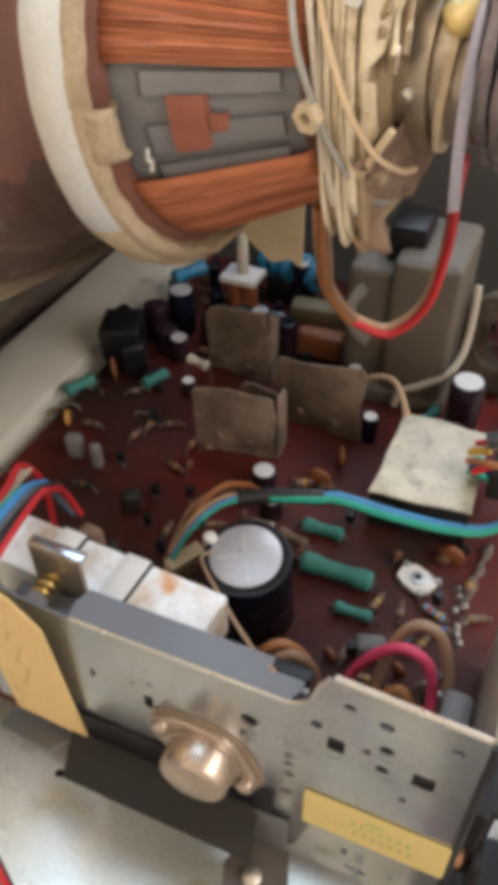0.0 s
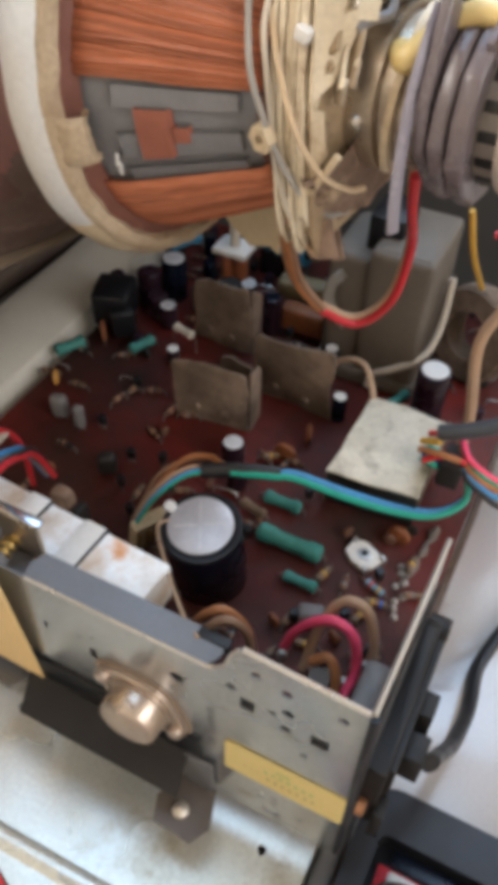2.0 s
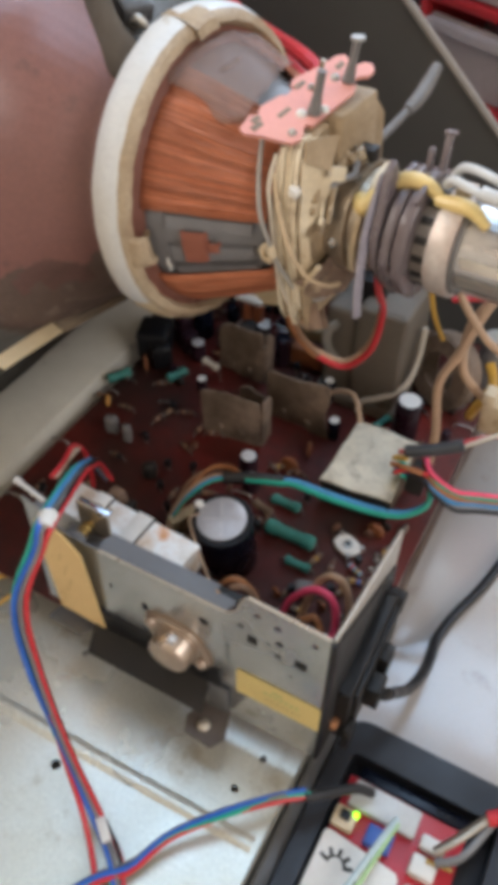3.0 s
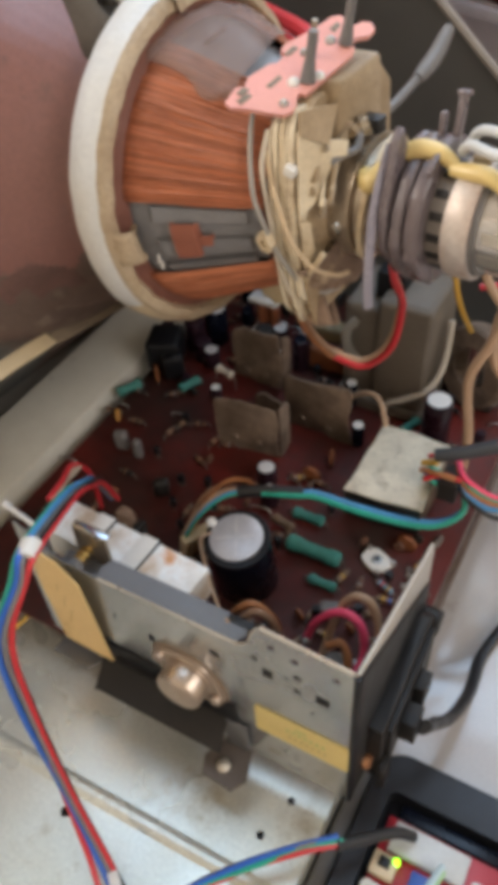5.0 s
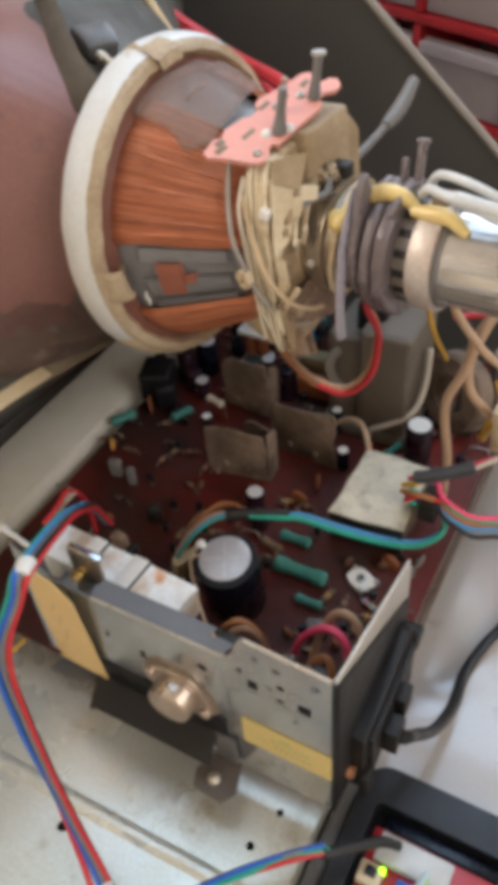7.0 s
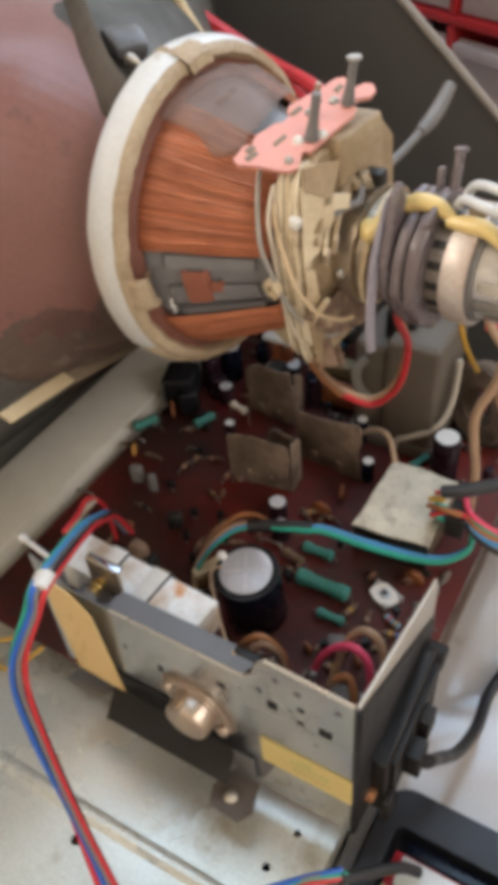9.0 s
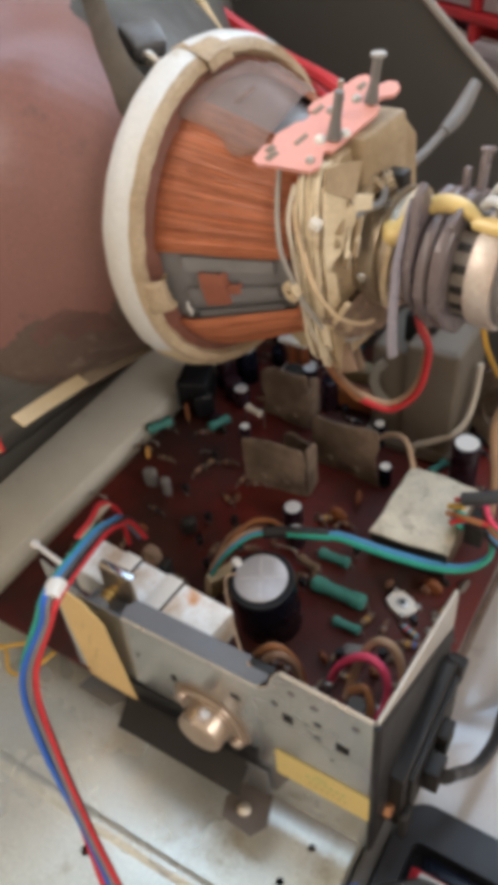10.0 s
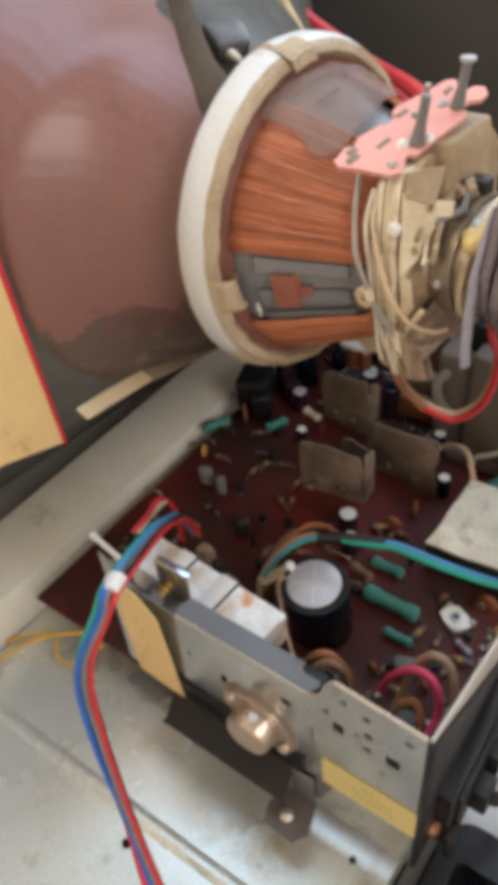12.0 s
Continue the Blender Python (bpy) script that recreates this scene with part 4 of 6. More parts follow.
def bars(name, parent, material, m, spots_):
    """Lettering that cannot be read, as small flat bars (x, y, w, h) in millimetres."""
    for x, y, w, h in spots_:
        part(name, box(x, y, 0, x + w, y + h, 0.12, m=m), material, parent)


INKG = mat("green_ink", (0.5, 0.52, 0.2), 0.7, var=0.2)
INKB = mat("grey_ink", (0.56, 0.45, 0.2), 0.7, var=0.2)
lb = thing("yellow_label", (-21, -0.5, 56), "pale yellow paper label stuck on the steel bracket", "label")
LB = Matrix.Translation(mm(-42, -0.2, 45.5)) @ Matrix.Rotation(radians(90), 4, "X")
part("paper", dented(slab([(0.5, 0), (40.5, 0.5), (41.3, 1.5), (41.2, 20), (40, 20.6), (1, 20.6), (0, 19.5), (0, 1)], 0.35, LB), 0.15, 200), PAPER2, lb)
LBT = LB @ pose(0, 0, 0.00045)
bars("bar", lb, INKG, LBT, [(14 + 2.6 * k, 10.5, 1.5, 2.6) for k in range(7)] + [(18, 14.6, 5, 1.8)])
bars("bar", lb, INKB, LBT, [(15 + 2.6 * k, 5.6, 1.3, 2.4) for k in range(7)] + [(7 + 2.2 * k, 8.5, 1.1, 0.5) for k in range(3)])
tg = thing("paper_tag", (-130, -2, 75), "ochre paper tag with cut corners on the bracket", "tag")
TG = Matrix.Translation(mm(-142, -1.4, 42)) @ Matrix.Rotation(radians(93), 4, "X")
part("paper", slab([(0, 1), (25, -1), (26.5, 0), (25, 63), (17, 74), (7, 78), (3, 76), (0.5, 45)], 0.5, TG), PAPER, tg)
bars("bar", tg, mat("faint_ink", (0.55, 0.36, 0.14), 0.7, var=0.2), TG @ pose(0, 0, 0.0006), [(10 + (k % 3) * 1.5, 25 + 4 * k, 0.5, 2.4) for k in range(8)])

# ---- white power resistor with clamp ----
def stain(m, x, y, z, radius, colour, strength):
    """An old rust or glue stain with a ragged edge at one spot of a surface."""
    nt = m.node_tree
    b = nt.nodes["Principled BSDF"]
    below = b.inputs["Base Color"].links[0].from_socket
    geo, ns = nt.nodes.new("ShaderNodeNewGeometry"), nt.nodes.new("ShaderNodeTexNoise")
    ns.inputs["Scale"].default_value, ns.inputs["Detail"].default_value = 260.0, 4.0
    nt.links.new(geo.outputs["Position"], ns.inputs["Vector"])
    dist, wob, rng, mx = nt.nodes.new("ShaderNodeVectorMath"), nt.nodes.new("ShaderNodeMath"), nt.nodes.new("ShaderNodeMapRange"), nt.nodes.new("ShaderNodeMix")
    dist.operation = "DISTANCE"
    dist.inputs[1].default_value = mm(x, y, z)
    nt.links.new(geo.outputs["Position"], dist.inputs[0])
    wob.operation = "MULTIPLY_ADD"
    wob.inputs[1].default_value = radius / 1000 * 1.6
    nt.links.new(ns.outputs["Fac"], wob.inputs[0])
    nt.links.new(dist.outputs["Value"], wob.inputs[2])
    rng.inputs[1].default_value, rng.inputs[2].default_value = radius * 0.0019, radius * 0.0009
    rng.inputs[3].default_value, rng.inputs[4].default_value = 0.0, strength
    nt.links.new(wob.outputs[0], rng.inputs[0])
    mx.data_type = "RGBA"
    mx.inputs[7].default_value = (*colour, 1)
    nt.links.new(rng.outputs[0], mx.inputs[0])
    nt.links.new(below, mx.inputs[6])
    nt.links.new(mx.outputs[2], b.inputs["Base Color"])


for sx, sy, sz, sr, sc, sf in ((-98.5, 30, 95, 4.2, (0.62, 0.25, 0.05), 0.9), (-95.5, 27.5, 95, 3.0, (0.62, 0.25, 0.05), 0.8),
                               (-102.5, 17.5, 95, 8.5, (0.5, 0.33, 0.17), 0.75), (-127, 26, 95, 10.0, (0.42, 0.3, 0.18), 0.7),
                               (-142, 31, 95, 10.0, (0.42, 0.28, 0.15), 0.7), (-79.5, 22, 84, 15.0, (0.4, 0.29, 0.17), 0.7)):
    stain(WHITE, sx, sy, sz, sr, sc, sf)
rs = thing("cement_resistor", (-118, 24, 77), "long white ceramic power resistor with rusty stains", "resistor")
RS = Matrix.Translation(mm(-118, 24.5, 0)) @ pose(0, 0, 0, 0, 0, -3.5)
part("body", dented(box(-38.5, -9.5, 77, 38.5, 9.5, 95, 0.8, RS), 0.25, 60), WHITE, rs)
for x in (-16, 8):
    part("strap", box(x - 4.5, -10.1, 76.4, x + 4.5, 10.1, 95.7, 0.5, RS), mat("strap_white", (0.76, 0.75, 0.72), 0.5, var=0.35, scale=30, tint=(0.5, 0.44, 0.32)), rs)
    part("strap_groove", box(x + 4.2, -10.2, 76.3, x + 5.0, 10.2, 95.9, 0.2, RS), MATTBLACK, rs)
part("leg", box(-36, -6, 25, -30, 6, 77, 0.4, RS), DSTEEL, rs)
part("leg", box(28, -6, 25, 34, 6, 77, 0.4, RS), DSTEEL, rs)
cl = thing("clamp_plate", (-132, 6, 105), "small steel clamp plate with a brass spring screw", "clamp")
part("plate", box(-131, 12, 97, -114, 13.6, 115.5, 0.5), TARNISH, cl)
part("lip", box(-131.4, 12.4, 114.6, -113.6, 16, 116, 0.5), STEEL, cl, "bright folded lip")
part("foot", box(-136, 2, 96, -112, 12, 98, 0.5), DSTEEL, cl)
spring = [(-124 + 2.6 * math.cos(k * 0.9), 10.6 - 0.36 * k, 105 + 2.6 * math.sin(k * 0.9)) for k in range(22)]
part("spring", tube(spring, 0.6, 6, 2), BRASS, cl)
part("screw", tube([(-124, 12.5, 105), (-124, 1, 105)], 1.5, 10, 1), BRASS, cl)
part("nut", lathe([(0, 3.4), (3, 3.4), (3, 0.05)], pose(-0.124, 0.004, 0.105, 0, 0, -90), 6), DSTEEL, cl, smooth=0)
part("pillar", box(-150, 1.4, 60, -143, 9, 112, 0.6), DSTEEL, cl)
pin = thing("bright_pin", (-146, 2, 120), "bright metal pin at the bracket end", "pin")
part("shaft", tube([(-151.5, 2, 128.2), (-139, 2, 122.5)], 1.2, 8, 1), ALU, pin)
part("head", tube([(-153.5, 2, 129), (-150.5, 2, 127.8)], 1.7, 8, 1), ALU, pin)

# ---- big capacitor ----
bc = thing("large_capacitor", (-86, 68, 25), "large black electrolytic capacitor with a silver top", "capacitor")
CM = Matrix.Translation(mm(-90.5, 76, 24)) @ Matrix.Rotation(radians(8), 4, "X") @ pose(0, 0, 0, 0, -90, 0)
SM = Matrix.Translation(mm(0.7, -0.5, 0)) @ CM
part("sleeve", lathe([(0, 0.1), (0, 15.4), (1, 15.9), (39.2, 15.9), (40.2, 15.6)], SM, 48), NAVY, bc)
part("top", lathe([(40.8, 13.2), (41.4, 13.1), (41.65, 12.7), (41.7, 0.05)], CM, 48), mat("cap_top", (0.6, 0.6, 0.63), 0.45, 0.4, var=0.45, scale=45, tint=(0.42, 0.42, 0.45)), bc, "silver top with a pressed star")
for k in range(4):
    part("vent_groove", box(41.6, -0.32, 0.8, 41.85, 0.32, 10.5, m=CM @ Matrix.Rotation(radians(28 + 90 * k), 4, "X")), ALU, bc)
part("rim", lathe([(39.6, 15.9), (40.4, 16.3), (41.1, 16.1), (41.4, 15.5), (41.35, 14.2), (41.1, 12.4)], SM, 48), BLACK, bc, "shrunk black sleeve edge")
part("glue", dented(can(-105.5, 72.5, 58, 66.5, 2.6, 1.0, 10), 0.6, 200), WPLAST, bc, "white glue drop on the rim")

# ---- small parts on the board ----


DULL_LEAD = mat("dull_lead", (0.2, 0.17, 0.15), 0.6, 0.3, var=0.4, scale=120)


def wire_leg(parent, x, y, z, r=0.35):
    part("lead", tube([(x, y, 24), (x, y, z)], r, 6, 1), DULL_LEAD, parent)


def resistor(x, y, z, ang, length, r, material, label, bands=(), category="resistor", group=""):
    """An axial part lying flat: waisted body, colour bands and bent leads."""
    th = thing("axial_resistor", (x, y, 25), label, category, group)
    m = pose(x / 1000, y / 1000, z / 1000, 0, 0, ang)
    h = length / 2
    body = part("body", lathe([(-h, 0.05), (-h, r * 0.7), (-h * 0.92, r), (-h * 0.6, r), (-h * 0.42, r * 0.82), (h * 0.42, r * 0.82), (h * 0.6, r), (h * 0.92, r), (h, r * 0.7), (h, 0.05)], m, 14), material, th)
    for u, bmat in bands:
        part("band", lathe([(u * h - 0.5, r * 0.7), (u * h - 0.5, r * 1.03), (u * h + 0.5, r * 1.03), (u * h + 0.5, r * 0.7)], m, 14), bmat, body)
    for s in (-1, 1):
        p = [m @ mm(s * h, 0, 0), m @ mm(s * (h + 2), 0, 0), m @ mm(s * (h + 2.6), 0, -z + 24.5)]
        part("lead", tube([tuple(1000 * q) for q in p], 0.4, 6, 1), DULL_LEAD, th)
    return th


def disc_cap(x, y, z, r, ang, material, label, thick=2.6):
    th = thing("disc_capacitor", (x, y, 25), label, "capacitor")
    m = pose(x / 1000, y / 1000, z / 1000, 0, 0, ang)
    part("disc", lathe([(-thick / 2, 0.05), (-thick / 2, r * 0.6), (-thick * 0.3, r * 0.92), (0, r), (thick * 0.3, r * 0.92), (thick / 2, r * 0.6), (thick / 2, 0.05)], m, 18), material, th)
    for s in (-1, 1):
        q = 1000 * (m @ mm(0, s * r * 0.5, 0))
        wire_leg(th, q.x, q.y, z - r * 0.6)
    return th


def can_cap(x, y, z1, r, sleeve, label, top=ALU, lean=0.0, turn=0.0):
    th = thing("small_capacitor", (x, y, 25), label, "capacitor")
    part("sleeve", can(x, y, 25, z1, r, 0.8, 20, lean, turn), sleeve, th)
    m = upright(x, y, 25, lean, turn)
    part("top", lathe([(z1 - 25 - 0.1, r * 0.86), (z1 - 25 + 0.25, r * 0.82), (z1 - 25 + 0.3, 0.05)], m, 20), top, th)
    return th


def film_cap(x, y, z, ang, w, h, d, material, label):
    th = thing("film_capacitor", (x, y, 25), label, "capacitor")
    m = pose(x / 1000, y / 1000, z / 1000, 0, 0, ang)
    part("body", dented(box(-w / 2, -d / 2, -h / 2, w / 2, d / 2, h / 2, min(2.6, min(d, h) * 0.42), m, seg=3), 0.3, 200), material, th)
    for s in (-1, 1):
        q = 1000 * (m @ mm(s * w * 0.35, 0, 0))
        wire_leg(th, q.x, q.y, z)
    return th


def small_transistor(x, y, ang, material=BLACK, h=9):
    th = thing("small_transistor", (x, y, 25), "small black transistor on three legs", "transistor")
    m = pose(x / 1000, y / 1000, 0, 0, 0, ang)
    o = [(2.3 * math.cos(radians(a)), 2.3 * math.sin(radians(a))) for a in range(-40, 221, 20)]
    part("body", slab(o, 5, m @ pose(0, 0, (25 + h - 5) / 1000), 0.3), material, th)
    for s in (-1.3, 0, 1.3):
        q = 1000 * (m @ mm(s, 0, 0))
        wire_leg(th, q.x, q.y, 25 + h - 4)
    return th


resistor(-65, 102.5, 31, 0, 30, 4.4, TEAL, "large teal lacquered wirewound resistor")
resistor(-78, 123.5, 29, 0, 18, 3.2, TEAL, "teal lacquered resistor lying on the board")
resistor(-53, 87.5, 29, 0, 15, 2.6, TEAL, "slim teal resistor lying on the board")
resistor(-230, 169, 30, 62, 17, 3.6, TEAL, "teal resistor near the board edge")
resistor(-195, 188, 31, 66, 15, 3.2, TEAL, "teal resistor among small capacitors")
resistor(-54, 214, 30, 70, 14, 2.8, TEAL, "dark teal resistor near the white-topped capacitor")
resistor(-210, 262, 52, 60, 22, 4.4, BLUEC, "blue lacquered resistor standing high")
resistor(-88, 113, 30, -12, 13, 2.6, TAN, "tan resistor beside the large capacitor")
resistor(-21, 93, 28, 12, 9, 1.7, TAN, "small banded resistor near the edge", ((-0.3, W_YEL), (0.1, W_BROWN), (0.5, W_BLUE)))
resistor(-24, 100, 28, -20, 9, 1.7, mat("blue_body", (0.18, 0.3, 0.4), 0.4), "small blue-grey banded resistor", ((-0.4, W_RED), (0.5, W_YEL)))
resistor(-177, 204, 36, -14, 13, 2.6, W_WHITE, "pale ceramic resistor above the board")
disc_cap(-219, 186, 33, 6.2, 40, ORANGE, "orange-brown ceramic disc capacitor")
disc_cap(-222, 145, 29, 4.2, 30, mat("amber", (0.6, 0.3, 0.06), 0.4, var=0.3), "amber disc capacitor near the board edge")
disc_cap(-84.5, 168, 31, 5.2, 20, ORANGE, "orange-brown ceramic disc capacitor")
disc_cap(-90, 152, 29, 6, 88, ORANGE, "flat orange-brown ceramic capacitor", 4)
disc_cap(-24, 130, 29, 5.5, 85, ORANGE, "orange-brown ceramic capacitor under the loom", 4)
disc_cap(-160, 178, 30, 6, 80, ORANGE, "brown ceramic capacitor beside a heat sink", 4)
can_cap(-38.5, 213, 57, 8.2, PURPLE, "dark purple capacitor with a white top", WPLAST)
can_cap(-112, 139, 38, 5.6, PURPLE, "small purple capacitor with a pale top", ALU)
can_cap(-103, 126, 36, 5.0, PURPLE, "small purple capacitor under the loom", ALU)
can_cap(-195, 217, 39, 5.2, PURPLE, "small purple capacitor with a grey top", ALU)
can_cap(-206, 243, 52, 7.6, NAVY, "black capacitor with a silver top", ALU)
can_cap(-217, 232, 46, 7.0, PURPLE, "dark purple capacitor standing on the board", PURPLE)
can_cap(-205, 222, 40, 6.0, PURPLE, "dark purple capacitor standing on the board", PURPLE)
can_cap(-176, 190, 34, 3.6, PURPLE, "small capacitor with a white top", WPLAST)
can_cap(-78, 190.5, 40.5, 3.8, NAVY, "thin black capacitor with a white top", WPLAST)
can_cap(-95.5, 221, 43, 3.9, NAVY, "thin black capacitor with a white top", WPLAST)
can_cap(-73, 236, 40, 6.0, PURPLE, "purple capacitor with a grey top", ALU)
can_cap(-150, 292, 56, 7.5, NAVY, "black capacitor with a pale top", ALU)
can_cap(-20, 262, 60, 8.5, RUBBER, "grey capacitor behind the wires", LGREY)
can_cap(-8, 290, 66, 8.5, RUBBER, "grey capacitor with a pale top", LGREY)
film_cap(-222, 204, 41, 20, 22, 22, 24, BLACK, "square black film capacitor on the board")
film_cap(-212, 196, 36, 40, 14, 18, 12, BLACK, "glossy black film capacitor on the board")
film_cap(-203, 124, 34, 10, 9, 14, 6, RUBBER, "grey film capacitor at the board edge")
film_cap(-190, 122, 34, 10, 6, 14, 5, RUBBER, "grey film capacitor at the board edge")
film_cap(-42, 74, 30, 20, 12, 9, 8, RUBBER, "grey film capacitor in front of the resistors")
film_cap(-161, 104, 32, 30, 9, 12, 7, MATTBLACK, "small dusty black capacitor on the board")
film_cap(-128, 262, 44, 8, 34, 12, 12, mat("olive_card", (0.22, 0.17, 0.09), 0.6, var=0.4), "olive wrapped coil on the board")
film_cap(-122, 245, 36, 0, 26, 16, 10, ORANGE, "orange-brown wrapped coil on the board")
for x, y, a in ((-155, 115, 20), (-150, 98, -40), (-140, 120, 80), (-60, 150, 10), (-48, 70, 30), (-30, 80, 60), (-15, 70, 0), (-120, 128, 40), (-180, 160, 15)):
    small_transistor(x, y, a)

for k, (x, y) in enumerate(((-228, 252), (-186, 238), (-168, 242), (-196, 268), (-160, 250), (-226, 276), (-208, 290), (-140, 240), (-150, 232), (-232, 222))):
    can_cap(x, y, 34 + (k * 7) % 17, 4.2 + (k % 3), (NAVY, PURPLE, MATTBLACK)[k % 3], "dark capacitor crowded among others on the board", (ALU, PURPLE, MATTBLACK, NAVY)[k % 4])

# trimmer
tm = thing("trimmer", (-34, 114, 25), "white square trimmer potentiometer with a metal wiper", "trimmer")
TM = pose(-0.034, 0.114, 0.0255, 0, 0, -28)
part("base", slab([(-7, -5), (-2, -6.5), (5, -6), (7, -2), (7, 5), (2, 6), (-5, 5.5), (-9, 2)], 2.6, TM, 0.3), WPLAST, tm)
part("wiper", lathe([(2.4, 3.2), (3.2, 3.0), (3.4, 1.2), (2.9, 1.0), (2.9, 0.05)], TM @ pose(0, 0, 0, 0, -90, 0), 16), SOLDER, tm)
part("rotor", lathe([(2.6, 1.6), (3.7, 1.4), (3.7, 0.05)], TM @ pose(0, 0, 0, 0, -90, 0), 12), BLACK, tm)
for x, y in ((6, -5.5), (6.5, 5), (-8, 2)):
    part("terminal", box(x - 1.3, y - 1, 0, x + 1.3, y + 1, 4, 0.3, TM), SOLDER, tm)

# clutter of small axial parts and links
rnd = random.Random(11)
KEEP = [(-89, 74, 20), (-65, 102, 18), (-78, 123, 12), (-34, 114, 12), (-42, 162, 34), (-72, 235, 34), (-110, 190, 40), (-150, 200, 40), (-118, 24, 40), (-38, 213, 11), (-220, 200, 16), (-206, 238, 18), (-112, 139, 9), (-53, 87, 10), (-150, 24, 30), (-130, 262, 22)]
made = 0
while made < 150:
    x, y = rnd.uniform(-232, -6), rnd.uniform(46, 318)
    if (x < -120 and 90 < y < 185 and rnd.random() < 0.6) or any((x - a) ** 2 + (y - c) ** 2 < r * r for a, c, r in KEEP):
        continue
    KEEP.append((x, y, 5.4))
    made += 1
    kind = rnd.random()
    ang = rnd.choice((0, 90, 0, 90, 25, -30)) + rnd.uniform(-8, 8)
    if kind < 0.5:
        resistor(x, y, 27.5 + rnd.uniform(0, 1), ang, 7.5, 1.5, rnd.choice((TAN, mat("brown_body", (0.13, 0.06, 0.035), 0.6), MATS["brown_body"], MATTBLACK)), "small banded resistor lying on the board", ((-0.35, W_BROWN), (0.0, rnd.choice((W_GREY, W_BROWN, W_BLACK)))), group="small resistors")
    elif kind < 0.66:
        disc_cap(x, y, 28.5, 3.0, ang, rnd.choice((ORANGE, MATTBLACK, MATS["brown_body"] if "brown_body" in MATS else ORANGE)), "small ceramic disc capacitor")
    elif kind < 0.8:
        small_transistor(x, y, ang)
    elif kind < 0.9:
        can_cap(x, y, 33, 3.0, PURPLE, "tiny purple capacitor standing on the board", PURPLE)
    else:
        th = solo("wire_link", tube([(x - 6, y, 24.8), (x - 5, y, 28), (x + 5, y + 1, 28), (x + 6, y + 1, 24.8)], 0.5, 6, 3), SOLDER, "bare tinned wire link on the board", "wire link")
for x, y, a, m_ in ((-25, 84, 70, TAN), (-40, 62, 10, TAN), (-14, 118, 88, TAN), (-46, 96, 75, TAN), (-96, 148, 30, TAN)):
    resistor(x, y, 28, a, 8, 1.6, m_, "small tan banded resistor on the board", ((-0.35, W_BROWN), (0.1, W_YEL)), group="small resistors")
for x, y in ((-55, 66), (-30, 70)):
    disc_cap(x, y, 28.6, 3.4, (x * 7) % 90, ORANGE, "small brown ceramic disc capacitor")
# solder beads along the right-hand edge
for k in range(8):
    x, y = -13 - k * 0.35 + rnd.uniform(-2.5, 2.5), 92 + k * 3.6
    solo("solder_bead", lathe([(0, 1.8), (1.1, 1.5), (1.9, 0.7), (2.1, 0.05)], upright(x, y, 25), 8), SOLDER, "bright solder bead on the board", "solder", group="solder beads")
solo("solder_ridge", dented(tube([(-10, 145, 25.6), (-11, 134, 26.4), (-12, 127, 25.8), (-13, 119, 26.2), (-15.5, 107, 25.6)], 1.9, 9, 6, taper=lambda t: 0.75 + 0.35 * math.sin(t * 19)), 1.0, 260), DULL_LEAD, "lumpy grey ridge of old solder on the board", "solder")
for x, y, z in ((-57, 45, 33), (-49, 44, 35), (-45, 52, 32), (-19, 62, 38), (-14, 58, 40), (-19, 50, 36)):
    th = thing("terminal_pin", (x, y, 25), "tinned terminal pin with solder on the board", "pin", "terminal pins")
    part("pin", tube([(x, y, 24.5), (x, y, z)], 1.0, 8, 1), SOLDER, th)
    part("bead", lathe([(0, 2.0), (2, 2.3), (4, 1.2), (4.4, 0.05)], upright(x, y, z - 2), 10), SOLDER, th)

# dusty upright heat sinks
def heat_sink(pts, z0, z1l, z1r, label, fold=0.0):
    """An upright sheet from one foot to the other with rounded top corners and a folded edge."""
    (x0, y0), (x1, y1) = pts
    L_ = math.hypot(x1 - x0, y1 - y0)
    a = math.degrees(math.atan2(y1 - y0, x1 - x0))
    th = thing("heat_sink", (x0, y0, 25), label, "heat sink")
    m = pose(x0 / 1000, y0 / 1000, 0, 0, 0, a) @ Matrix.Rotation(radians(90), 4, "X")
    o = [(0, z0), (L_, z0), (L_, z1r - 3), (L_ - 1, z1r - 0.8), (L_ - 3, z1r), (3, z1l), (1, z1l - 0.8), (0, z1l - 3)]
    part("sheet", dented(dented(slab(o, 1.6, m, 0.3), 3.0, 42, 6), 1.1, 150), DUSTY, th)
    if fold:
        m2 = pose(x1 / 1000, y1 / 1000, 0, 0, 0, a + 90) @ Matrix.Rotation(radians(90), 4, "X")
        part("folded_edge", dented(slab([(0.2, z0), (fold, z0), (fold, z1r - 8), (fold - 3, z1r - 4), (0.2, z1r - 1)], 1.6, m2, 0.3), 0.5, 50), DUSTY, th)
    for u in (0.3, 0.7):
        q = 1000 * (m @ mm(L_ * u, z0 + 9, 1.6))
        part("screw", lathe([(0, 2.4), (1.2, 2.0), (1.6, 0.05)], Matrix.Translation(mm(*q)) @ pose(0, 0, 0, 0, 0, a - 90), 10), DUSTY, th)
    return th


heat_sink(((-154, 157), (-115, 160)), 25, 61, 64, "dusty brown metal heat sink plate on the board", 14)
heat_sink(((-127, 192), (-81, 186)), 25, 61, 69, "dusty brown metal heat sink plate on the board", 0)
heat_sink(((-177, 217), (-141, 214)), 25, 63, 69, "dusty brown metal heat sink standing behind another", 9)
heat_sink(((-143, 186), (-118, 178)), 25, 47, 49, "low dusty metal plate between the heat sinks", 0)
solo("glue_blob", dented(can(-124, 181, 25, 38, 2.2, 1.0, 10), 0.8, 200), TAPE, "yellowish glue blob between the heat sinks", "glue")

